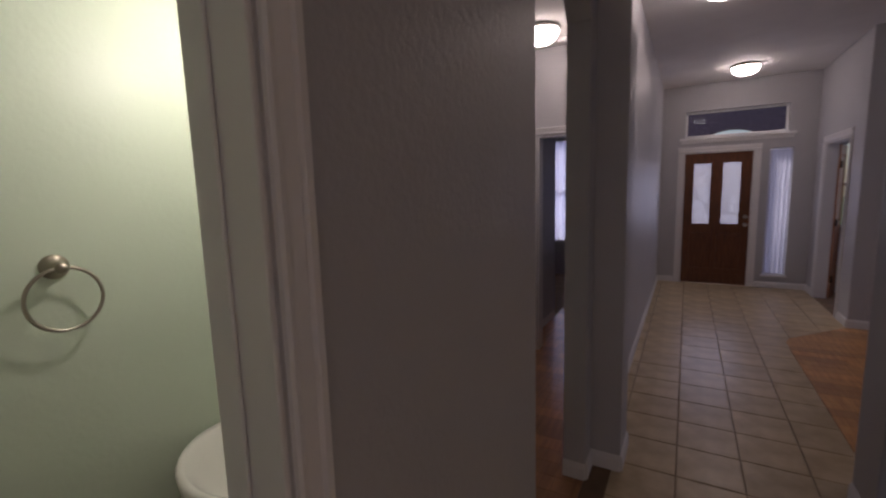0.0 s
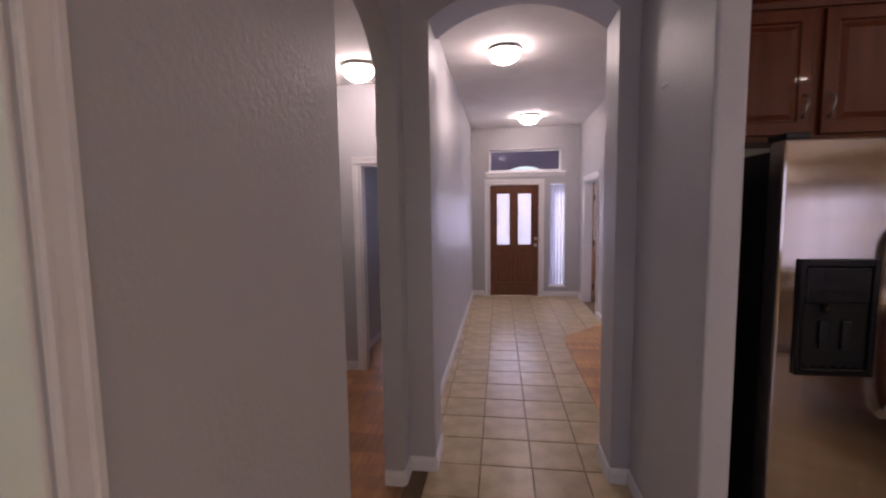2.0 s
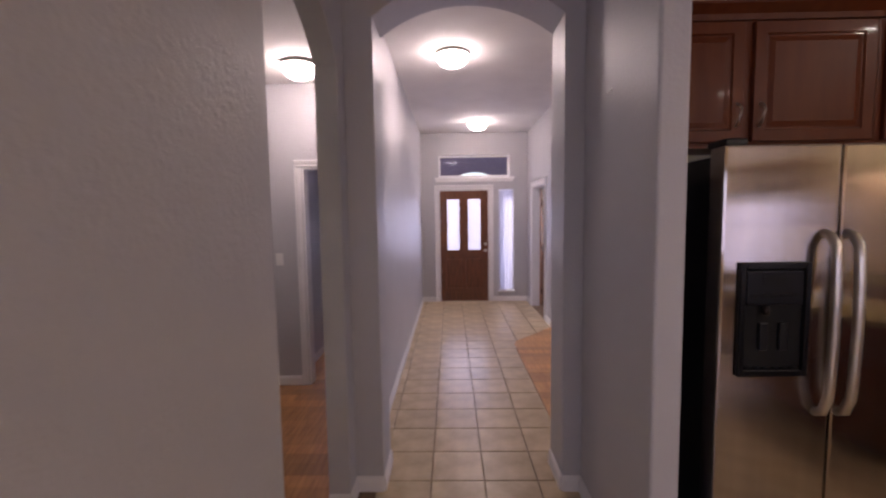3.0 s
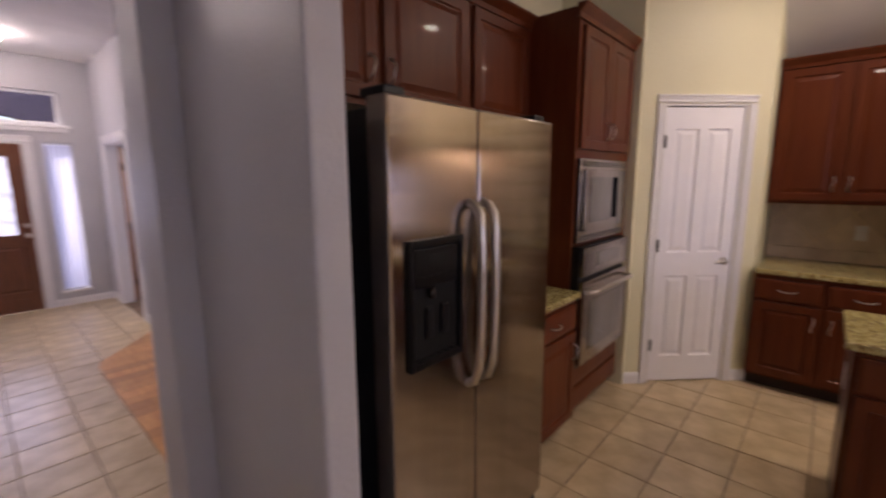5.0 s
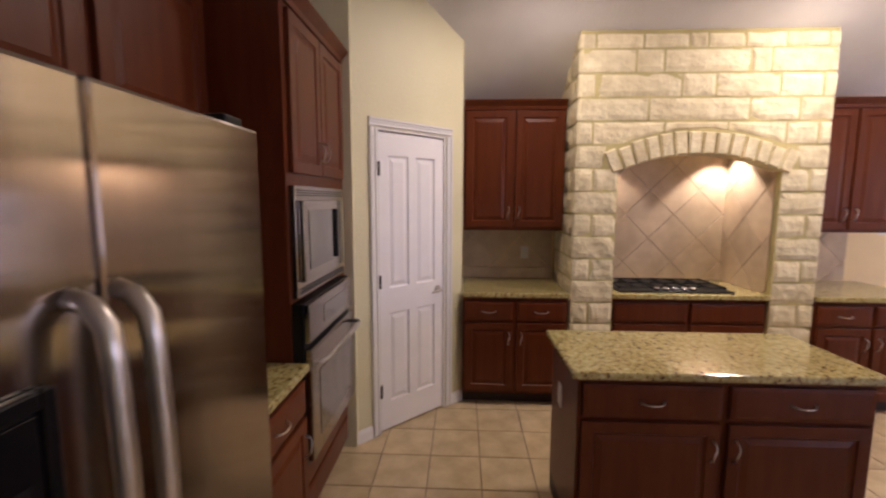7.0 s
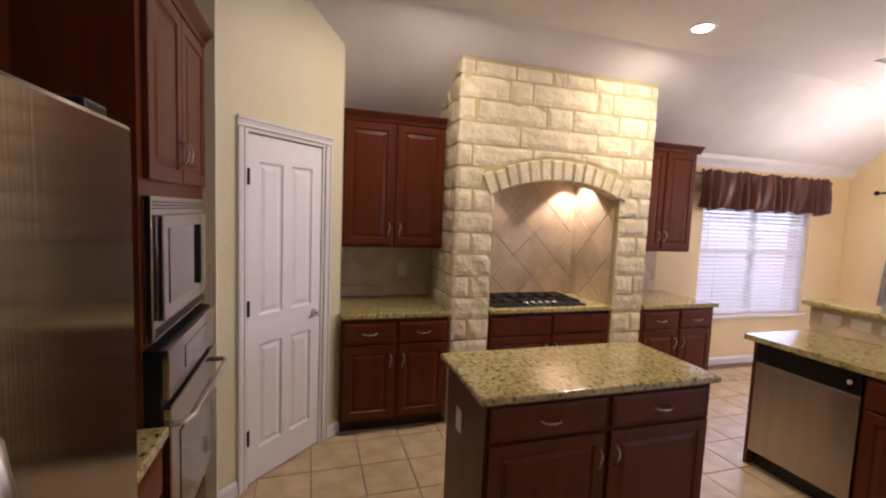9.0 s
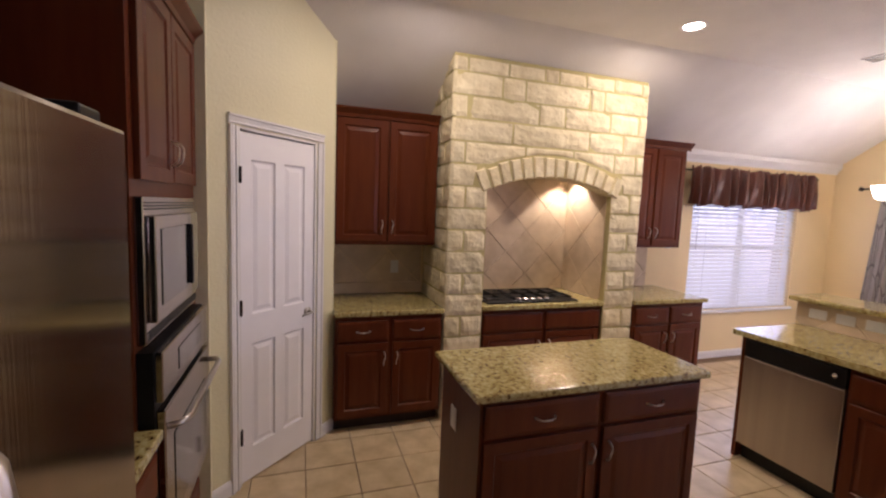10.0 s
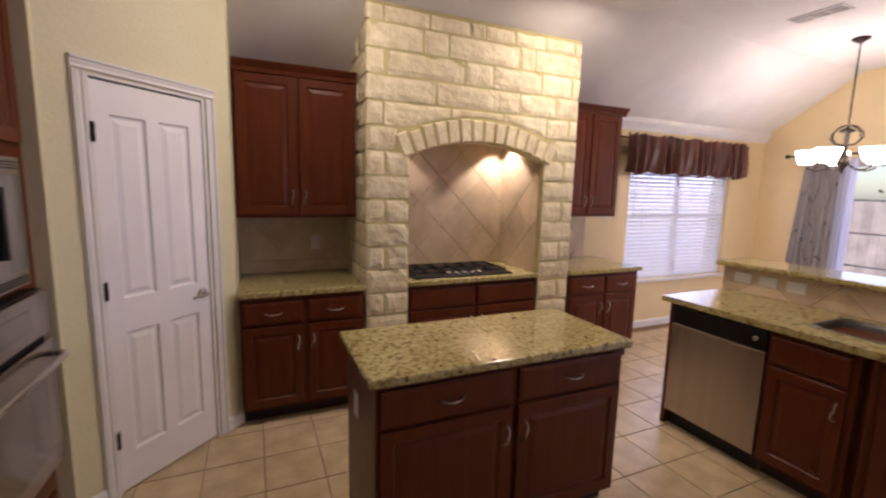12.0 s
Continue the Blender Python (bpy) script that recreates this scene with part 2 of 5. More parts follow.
def lathe(bm, profile, seg=32, centre=(0, 0, 0), cap=True):
    c = Vector(centre)
    rings = [[bm.verts.new(c + Vector((r * math.cos(2 * math.pi * k / seg), r * math.sin(2 * math.pi * k / seg), z))) for k in range(seg)] for r, z in profile]
    for a, b in zip(rings, rings[1:]):
        for k in range(seg):
            bm.faces.new((a[k], a[(k + 1) % seg], b[(k + 1) % seg], b[k]))
    if cap:
        bm.faces.new(rings[0])
        bm.faces.new(rings[-1])
    return bm


def prism(bm, outline, depth, axis):
    """A polygon of (a, b) extruded along axis from depth[0] to depth[1]; for x: a is y; for y: a is x; b is z. For z: a, b are x, y."""
    def v(a, b, d):
        return bm.verts.new({"x": (d, a, b), "y": (a, d, b), "z": (a, b, d)}[axis])
    lo, hi = [v(a, b, depth[0]) for a, b in outline], [v(a, b, depth[1]) for a, b in outline]
    bm.faces.new(lo)
    bm.faces.new(hi)
    for i in range(len(lo)):
        j = (i + 1) % len(lo)
        bm.faces.new((lo[i], lo[j], hi[j], hi[i]))
    return bm


def panel(bm, x0, x1, z0, z1, y, steps):
    """Nested rectangles on the plane y: steps are (inset, y offset); negative comes forward."""
    loops = []
    for inset, dy in steps:
        loops.append([bm.verts.new(c) for c in ((x0 + inset, y + dy, z0 + inset), (x1 - inset, y + dy, z0 + inset), (x1 - inset, y + dy, z1 - inset), (x0 + inset, y + dy, z1 - inset))])
    for a, b in zip(loops, loops[1:]):
        for k in range(4):
            bm.faces.new((a[k], a[(k + 1) % 4], b[(k + 1) % 4], b[k]))
    bm.faces.new(loops[-1])
    return loops[0]


CAB_STEPS = [(0, 0.02), (0, 0.002), (0.003, 0), (0.052, 0), (0.058, 0.008), (0.066, 0.008), (0.09, 0.001)]
DRAWER_STEPS = [(0, 0.02), (0, 0.004), (0.004, 0.002), (0.014, 0), (0.02, -0.001)]


def front(parent, name, x0, x1, z0, z1, steps, material=None):
    bm = bmesh.new()
    panel(bm, x0, x1, z0, z1, -0.021, steps)
    return part(name, bm, material or CHERRY, parent)


def pull(parent, x, z, upright=True, length=0.1):
    h = length / 2
    pts = []
    for i in range(9):
        u = -1 + i / 4
        off = 0.028 * (1 - u ** 4) + 0.0
        p = (x + 0.006 * math.sin(u * 3), -0.022 - off, z + u * h) if upright else (x + u * h, -0.022 - off, z - 0.005 * (1 - u * u))
        pts.append(p)
    bm = tube(bmesh.new(), pts, [0.0055, 0.004, 0.0033, 0.004, 0.005, 0.004, 0.0033, 0.004, 0.0055], 8)
    return part("handle", bm, NICKEL, parent, "brushed nickel curved pull", True)


def cabinet(name, w, h, d, fronts, at, label, toe=0.0, crown=False, category="cabinet", group="kitchen cabinets"):
    c = thing(name, label, category, group, at)
    part("body", box(0, w, 0, d, toe, h), CHERRY, c)
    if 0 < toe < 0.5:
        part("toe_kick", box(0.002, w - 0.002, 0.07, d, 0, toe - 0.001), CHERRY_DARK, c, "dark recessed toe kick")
    if crown:
        bm = prism(bmesh.new(), [(0.0, h - 0.07), (-0.014, h - 0.07), (-0.018, h - 0.045), (-0.05, h - 0.012), (-0.055, h), (0.0, h)], (-0.04 if crown != "inner" else 0, w + (0.04 if crown != "inner" else 0)), "x")
        part("crown_moulding", bm, CHERRY, c)
    for f in fronts:
        x0, x1, z0, z1, kind, side = f
        o = front(c, kind, x0, x1, z0, z1, CAB_STEPS if kind == "door" else DRAWER_STEPS)
        if side in ("l", "r"):
            hx = x0 + 0.03 if side == "l" else x1 - 0.03
            low = (z0 + z1) / 2 < 1.0 and z0 < 1.0
            pull(o, hx, z1 - 0.12 if h < 1.2 else z0 + 0.12)
        elif side == "c":
            pull(o, (x0 + x1) / 2, (z0 + z1) / 2, False, 0.105)
    return c


def pair(w, z0, z1, gap=0.012, edge=0.018):
    m = w / 2
    return [(edge, m - gap, z0, z1, "door", "r"), (m + gap, w - edge, z0, z1, "door", "l")]


def base_fronts(w, n=2, handles=True):
    out = []
    cw = w / n
    for i in range(n):
        a, b = i * cw + 0.018, (i + 1) * cw - 0.018
        out += [(a, b, 0.70, 0.85, "drawer", "c" if handles else ""), (a, b, 0.125, 0.68, "door", "r" if i % 2 == 0 and n > 1 else "l")]
    return out


EAST, NORTH = -90, 0          # turn of things whose fronts face west and south

# floors' bases
setting("floor_slab", box(-4.2, 5.1, -5.4, 9.4, -0.2, -0.010), GROUT, "brown grout between floor tiles", "floor")


def wall_grid(name, axis, c0, c1, a0, a1, z0, z1, holes, material, label, category="wall"):
    """A wall along axis (x or y) between c0 and c1 across, with rectangular openings (a0, a1, z0, z1)."""
    bm = bmesh.new()
    cuts = sorted({a0, a1, *[h[0] for h in holes], *[h[1] for h in holes]})
    for u, v in zip(cuts, cuts[1:]):
        inside = sorted([(h[2], h[3]) for h in holes if h[0] <= u + 1e-6 and h[1] >= v - 1e-6])
        z = z0
        for lo, hi in inside + [(z1, z1)]:
            if lo - z > 1e-4:
                if axis == "x":
                    boxb(bm, u, v, c0, c1, z, lo)
                else:
                    boxb(bm, c0, c1, u, v, z, lo)
            z = hi
    bmesh.ops.remove_doubles(bm, verts=bm.verts, dist=1e-5)
    return setting(name, bm, material, label, category)


def arc(a0, a1, spring, crown, n=16):
    half, rise = (a1 - a0) / 2, crown - spring
    r = (half * half + rise * rise) / (2 * rise)
    c = (a0 + a1) / 2
    return [(a0 + (a1 - a0) * i / n, crown - r + math.sqrt(max(0, r * r - (a0 + (a1 - a0) * i / n - c) ** 2))) for i in range(n + 1)]


def arch_outline(lo, hi, a0, a1, spring, crown, top):
    return [(lo, 0), (a0, 0)] + arc(a0, a1, spring, crown) + [(a1, 0), (hi, 0), (hi, top), (lo, top)]


GREY_WALL = "smooth lilac-grey painted wall"
# hall
wall_grid("wall_north", "x", 8.07, 8.22, -4.2, 5.1, 0, 3.1, [(0, 0.9, 0, 2.04), (1.08, 1.35, 0.2, 2.05), (-2.6, -0.7, 0.6, 2.4), (1.88, 3.3, 0.9, 2.1), (0.0001, 1.28, 2.27, 2.66)], PAINT_GREY, GREY_WALL + " round the front door")
setting("wall_hall", box(-0.45, -0.32, 2.9, 8.07, 0, 3.05), PAINT_GREY, GREY_WALL + " along the tiled hall", "wall")
setting("wall_hall_arch", prism(bmesh.new(), arch_outline(-0.47, 1.045, -0.20, 0.825, 2.645, 2.82, 3.05), (2.62, 2.90), "y"), PAINT_GREY, "lilac-grey wall with a shallow arched opening to the hall", "wall")
setting("wall_side_arch", prism(bmesh.new(), [(0.592, 2.06), (0.592, 0), (1.60, 0)] + arc(1.60, 2.46, 2.34, 2.56) + [(2.46, 0), (2.617, 0), (2.617, 3.05), (-0.8, 3.05), (-0.8, 0), (-0.25, 0), (-0.25, 2.06)], (-0.47, -0.355), "x"), PAINT_GREY, "lilac-grey wall with an arched opening and a door opening", "wall")
setting("wall_fridge_side", box(0.93, 1.04, 1.79, 2.617, 0, 3.05, bevel=0.012), PAINT_GREY, "narrow lilac-grey wall end beside the refrigerator", "wall")
wall_grid("wall_hall_east", "y", 1.6, 1.73, 6.2, 8.07, 0, 3.05, [(6.64, 7.62, 0, 2.04)], PAINT_GREY, GREY_WALL + " with a door opening")
setting("wall_dining_north", box(1.732, 4.95, 6.2, 6.33, 0, 3.05), PAINT_GREY, GREY_WALL + " of the wood-floored room", "wall")
wall_grid("wall_dining_east", "y", 4.95, 5.1, 2.9, 8.07, 0, 3.05, [(3.4, 5.0, 0.6, 2.1)], PAINT_GREY, GREY_WALL + " with a window")
# side hall and the room behind it
setting("wall_side_hall_west", box(-1.6, -1.48, 1.57, 4.2, 0, 3.05), PAINT_GREY, GREY_WALL + " of the side hall", "wall")
wall_grid("wall_side_hall_north", "x", 4.2, 4.32, -1.6, -0.452, 0, 3.05, [(-1.15, -0.47, 0, 2.04)], PAINT_GREY, GREY_WALL + " with a cased door opening")
setting("wall_bedroom", box(-1.42, -1.30, 4.322, 5.38, 0, 3.05), PAINT_GREY, GREY_WALL + " inside the far room", "wall")
setting("wall_west", box(-4.35, -4.2, -5.4, 8.22, 0, 3.1), PAINT_PEACH, "plain wall closing the house", "wall")
# bathroom
setting("wall_bath_west", box(-1.39, -1.27, -0.65, 1.29, 0, 2.74), PAINT_GREEN, "pale sage green bathroom wall", "wall")
setting("wall_bath_north", box(-1.6, -0.472, 1.29, 1.598, 0, 2.74), PAINT_GREEN, "pale sage green bathroom wall behind the sink", "wall")
setting("wall_bath_south", box(-4.2, -0.472, -0.8, -0.652, 0, 3.05), PAINT_GREEN, "pale green bathroom wall", "wall")
setting("ceiling_bath", box(-1.39, -0.472, -0.65, 1.29, 2.742, 2.8), CEILING, "white bathroom ceiling", "ceiling")
setting("ceiling_side_hall", box(-1.6, -0.472, 1.60, 4.2, 2.79, 2.85), CEILING, "white textured side hall ceiling", "ceiling")
# kitchen
setting("wall_kitchen_north", box(1.047, 4.95, 2.56, 2.9, 0, 3.05), PAINT_YELLOW, "cream yellow kitchen wall behind the cabinets", "wall")
setting("wall_oven_end", box(3.619, 3.72, 1.94, 2.558, 0, 3.05), PAINT_YELLOW, "narrow cream yellow wall beside the tall oven cabinet", "wall")
setting("wall_pantry_side", box(4.335, 4.95, 1.252, 1.35, 0, 3.05), PAINT_YELLOW, "cream yellow wall end beside the pantry", "wall")
PANTRY = pose(3.645, 1.95, 0, 0, 0, -45)
pantry_wall = wall_grid("wall_pantry", "x", 0, 0.1, 0.0, 0.985, 0, 3.05, [(0.19, 0.80, 0, 2.105)], PAINT_YELLOW, "cream yellow angled pantry wall")
pantry_wall.matrix_world = PANTRY
wall_grid("wall_east", "y", 4.95, 5.1, -5.2, 2.9, 0, 2.45, [(-4.55, -2.80, 0.60, 2.10)], PAINT_PEACH, "warm peach painted wall with a blinded window")
wall_grid("wall_south", "x", -5.35, -5.2, -4.2, 5.1, 0, 3.3, [(2.15, 4.05, 0, 2.05), (-3.2, 0.2, 0.8, 2.3)], PAINT_PEACH, "warm peach painted gable wall with a glazed door")
setting("ceiling", box(-4.2, 4.0, -5.2, 2.618, 3.052, 3.12), CEILING, "white textured flat ceiling of the kitchen", "ceiling")
setting("ceiling_hall", box(-4.2, 5.1, 2.62, 8.22, 3.052, 3.12), CEILING, "white textured hall ceiling", "ceiling")
setting("ceiling_slope", prism(bmesh.new(), [(4.0, 3.052), (4.952, 2.42), (5.1, 2.42), (5.1, 2.6), (4.0, 3.3)], (-5.2, 2.9), "y"), CEILING, "white sloping ceiling above the stone hood", "ceiling")
setting("crown_trim", prism(bmesh.new(), [(4.95, 2.33), (4.935, 2.33), (4.925, 2.36), (4.885, 2.41), (4.885, 2.46), (4.95, 2.42)], (-5.2, -2.2), "y"), TRIM, "white crown moulding", "moulding")
# outdoors
CONCRETE = mat("patio_concrete", (0.52, 0.50, 0.48), 0.85, scale=3, bump=0.3)
setting("patio", box(-0.5, 6.5, -8.4, -5.36, -0.249, -0.06), CONCRETE, "pale concrete patio behind the house", "pavement")
setting("ground", box(-60, 60, -60, 60, -0.45, -0.25), GRASS, "dry green lawn", "ground")

# doors, windows and trim


def room_door(name, w, h, material, label, at, panels, handle_x, glass_panes=(), mirror=False):
    d = thing(name, label, "door", at=at)
    bm = bmesh.new()
    t = 0.036
    rects = sorted(panels + list(glass_panes))
    xs = sorted({0, w, *[p[0] for p in rects], *[p[1] for p in rects]})
    for u, v in zip(xs, xs[1:]):
        z = 0.0
        for p in sorted([(q[2], q[3]) for q in rects if q[0] <= u + 1e-6 and q[1] >= v - 1e-6]) + [(h, h)]:
            boxb(bm, u, v, 0, t, z, p[0])
            z = p[1]
    bmesh.ops.remove_doubles(bm, verts=bm.verts, dist=1e-5)
    part("door_frame", bm, material, d)
    for p in panels:
        bm = bmesh.new()
        panel(bm, *p, 0.0, [(-0.001, 0.03), (-0.001, -0.001), (0.006, 0.009), (0.016, 0.011), (0.042, 0.003)])
        part("door_panel", bm, material, d)
    for p in glass_panes:
        part("door_pane", box(p[0], p[1], 0.012, 0.02, p[2], p[3]), DAY_GLASS, d, "daylit patterned glass pane")
        bm = bmesh.new()
        for a, b, e, f in ((p[0], p[1], p[2], p[2] + 0.014), (p[0], p[1], p[3] - 0.014, p[3]), (p[0], p[0] + 0.014, p[2] + 0.014, p[3] - 0.014), (p[1] - 0.014, p[1], p[2] + 0.014, p[3] - 0.014)):
            boxb(bm, a, b, -0.008, 0.011, e, f, bevel=0.003)
        part("glazing_bead", bm, material, d)
    return d


def lever(parent, x, z, s):
    bm = lathe(bmesh.new(), [(0.0001, 0.012), (0.026, 0.012), (0.03, 0.004), (0.03, 0)], 20)
    bmesh.ops.transform(bm, matrix=Matrix.Translation((x, 0, z)) @ Matrix.Rotation(radians(90), 4, "X"), verts=bm.verts)
    tube(bm, [(x, 0, z), (x, -0.05, z), (x + s * 0.01, -0.058, z), (x + s * 0.05, -0.06, z + 0.004), (x + s * 0.10, -0.056, z - 0.006)], [0.009, 0.009, 0.009, 0.008, 0.006], 10)
    return part("door_handle", bm, NICKEL, parent, "brushed nickel lever handle", True)


def hinges(parent, x, zs):
    for z in zs:
        bm = tube(bmesh.new(), [(x, -0.014, z - 0.045), (x, -0.014, z + 0.045)], 0.008, 8)
        boxb(bm, x - 0.001, x + 0.016, -0.006, 0.0, z - 0.045, z + 0.045)
        part("hinge", bm, BRONZE, parent, "dark metal butt hinge")


def casing(name, x0, x1, z1, w, at, label, depth=0.018, jamb=0.12):
    c = thing(name, label, "door frame", at=at)
    c["kind"] = "structure"

    def strip(nm, pts, a, b, ax):
        part(nm, prism(bmesh.new(), pts, (a, b), ax), TRIM, c)
    prof = lambda s, o: [(o + s * 0.006, 0), (o + s * 0.006, -depth * 0.5), (o + s * 0.010, -depth * 0.7), (o + s * 0.017, -depth * 0.7), (o + s * 0.021, -depth * 0.42), (o + s * w * 0.45, -depth * 0.55), (o + s * w * 0.66, -depth * 0.75), (o + s * w * 0.70, -depth * 0.62), (o + s * w * 0.76, -depth), (o + s * (w - 0.004), -depth * 1.05), (o + s * w, 0)]
    strip("casing_side", prof(-1, x0), 0, z1, "z")
    strip("casing_side", prof(1, x1), 0, z1, "z")
    bm = bmesh.new()
    prism(bm, [(y, z1 + o) for o, y in prof(1, 0)], (x0 - w, x1 + w), "x")
    part("casing_head", bm, TRIM, c)
    part("jamb", box(x0 - 0.001, x0 + 0.014, 0.0, jamb, 0, z1), TRIM, c)
    if name == "bath_casing":
        part("jamb", box(x1 - 0.008, x1 + 0.001, 0.0, jamb, 0, z1, bevel=0.003), TRIM, c)
        part("door_stop", box(x1 - 0.014, x1 - 0.0085, 0.066, jamb + 0.001, 0, z1 - 0.015, bevel=0.003), TRIM, c)
    else:
        part("jamb", box(x1 - 0.014, x1 + 0.001, 0.0, jamb, 0, z1), TRIM, c)
    part("jamb_head", box(x0 + 0.015, x1 - 0.015, 0.0, jamb, z1 - 0.014, z1 + 0.001), TRIM, c)
    return c


# front door group
fd = room_door("front_door", 0.87, 2.02, DOOR_WOOD, "brown wooden front door with two patterned glass panes", pose(0.016, 8.09, 0.005),
               [(0.10, 0.41, 0.24, 0.80), (0.46, 0.77, 0.24, 0.80)], 0.8, [(0.115, 0.365, 0.93, 1.88), (0.495, 0.745, 0.93, 1.88)])
for z, r in ((0.93, 0.026), (1.05, 0.022)):
    bm = lathe(bmesh.new(), [(0.0001, 0.055), (r, 0.05), (r, 0.03), (0.012, 0.02), (0.03, 0.006), (0.03, 0)], 20)
    bmesh.ops.transform(bm, matrix=Matrix.Translation((0.82, 0, z)) @ Matrix.Rotation(radians(90), 4, "X"), verts=bm.verts)
    part("door_knob", bm, NICKEL, fd, "nickel door knob", True)
part("kick_plate", box(0.09, 0.78, -0.006, 0.0, 0.05, 0.16, bevel=0.002), DOOR_WOOD, fd)
casing("front_door_casing", 0, 0.9, 2.04, 0.085, pose(0, 8.07, 0), "white moulded casing round the front door", jamb=0.15)
ledge = thing("transom_ledge", "white moulded ledge under the transom window", "ledge")
ledge["kind"] = "structure"
part("shelf", box(-0.07, 1.36, 8.03, 8.07, 2.225, 2.262, bevel=0.006), TRIM, ledge)
part("apron", box(-0.05, 1.34, 8.05, 8.069, 2.18, 2.224, bevel=0.004), TRIM, ledge)


def window(name, x0, x1, z0, z1, at, label, mull=True, depth=0.12, frame_w=0.045, pane=None):
    w = thing(name, label, "window", at=at)
    w["kind"] = "structure"
    y0, y1 = depth * 0.5, depth * 0.5 + 0.04
    for a, b, c, d in ((x0, x0 + frame_w, z0, z1), (x1 - frame_w, x1, z0, z1), (x0 + frame_w, x1 - frame_w, z0, z0 + frame_w), (x0 + frame_w, x1 - frame_w, z1 - frame_w, z1)):
        part("window_frame", box(a, b, y0, y1, c, d, bevel=0.004), TRIM, w)
    if mull:
        part("meeting_rail", box(x0 + frame_w, x1 - frame_w, y0, y1, (z0 + z1) / 2 - 0.02, (z0 + z1) / 2 + 0.02, bevel=0.004), TRIM, w)
    g = part("pane", box(x0 + frame_w, x1 - frame_w, y0 + 0.015, y0 + 0.021, z0 + frame_w, z1 - frame_w), pane or GLASS, w, "clear glass pane")
    g.visible_shadow = False
    return w


window("window_1", 0.002, 1.278, 2.272, 2.658, pose(0, 8.07, 0), "long transom window above the front door", False, frame_w=0.03)
window("window_2", 1.082, 1.348, 0.202, 2.048, pose(0, 8.07, 0), "tall narrow sidelight window", False, frame_w=0.02)
window("window_3", -2.598, -0.702, 0.602, 2.398, pose(0, 8.07, 0), "white framed window of the far room")
window("window_4", 1.882, 3.298, 0.902, 2.098, pose(0, 8.07, 0), "white framed window of the room beside the entrance")
window("window_5", 2.802, 4.548, 0.602, 2.098, pose(4.95, 0, 0, 0, 0, -90), "white double-hung kitchen window behind blinds")
window("window_6", -4.998, -3.402, 0.602, 2.098, pose(4.95, 0, 0, 0, 0, -90), "white framed window of the wood-floored room")
window("window_7", -0.198, 3.198, 0.802, 2.298, pose(0, -5.2, 0, 0, 0, 180), "wide window of the living space")
part("window_sill", box(1.06, 1.37, -0.035, 0.0, 0.17, 0.198, bevel=0.004), TRIM, bpy.data.objects["window_2"])
part("mullion", box(3.65, 3.70, 0.055, 0.105, 0.65, 2.05, bevel=0.004), TRIM, bpy.data.objects["window_5"])
part("window_sill", box(2.76, 4.59, -0.04, 0.0, 0.565, 0.598, bevel=0.005), TRIM, bpy.data.objects["window_5"])
casing("side_door_casing", -1.15, -0.53, 2.04, 0.07, pose(0, 4.2, 0), "white moulded casing of the side hall doorway")
casing("entry_room_casing", -7.62, -6.64, 2.04, 0.085, pose(1.6, 0, 0, 0, 0, -90), "white moulded casing beside the entrance", jamb=0.13)
casing("bath_casing", -0.25, 0.592, 2.06, 0.060, pose(-0.355, 0, 0, 0, 0, 90), "white fluted casing of the bathroom door", jamb=0.115)
pd = room_door("pantry_door", 0.582, 2.07, DOOR_WHITE, "white four-panel pantry door with nickel lever", PANTRY @ pose(0.204, 0.012, 0.012),
               [(0.085, 0.255, 0.20, 0.84), (0.327, 0.497, 0.20, 0.84), (0.085, 0.255, 1.02, 1.92), (0.327, 0.497, 1.02, 1.92)], 0.5)
lever(pd, 0.53, 0.95, -1)
part("strike_plate", box(0.583, 0.593, -0.004, 0.004, 0.91, 1.0, bevel=0.001), BRONZE, pd, "dark metal strike plate")
hinges(pd, -0.001, (0.293, 1.072, 1.83))
casing("pantry_casing", 0.19, 0.80, 2.105, 0.062, PANTRY, "white moulded casing of the pantry door", jamb=0.1)
# Lighter copy of the door wood; light falling on the leaf is painted in.
LIT_DOOR_WOOD = mat("lit_door_wood", (0.42, 0.19, 0.09), 0.4, dark=(0.30, 0.12, 0.05), scale=5, stretch=(9, 9, 0.9))
open_door = room_door("entry_room_door", 0.45, 2.0, LIT_DOOR_WOOD, "brown wooden door leaf folded open into the room, lightened to look lit", pose(1.75, 7.60, 0.01, 0, 0, 70),
                      [(0.07, 0.38, 0.2, 0.85), (0.07, 0.38, 1.0, 1.88)], 0.3)
hinges(open_door, -0.001, (0.25, 1.0, 1.75))

# baseboards


def baseboard(x0, y0, x1, y1):
    """Along the line from (x0, y0) to (x1, y1), with the room on its right side."""
    l = math.hypot(x1 - x0, y1 - y0)
    bm = prism(bmesh.new(), [(0, 0.0005), (-0.014, 0.0005), (-0.014, 0.065), (-0.010, 0.08), (-0.004, 0.09), (0, 0.09)], (0, l), "x")
    ob = setting("baseboard", bm, TRIM, "white painted baseboard", "baseboard")
    ob.matrix_world = pose(x0, y0, 0, 0, 0, math.degrees(math.atan2(y1 - y0, x1 - x0)))


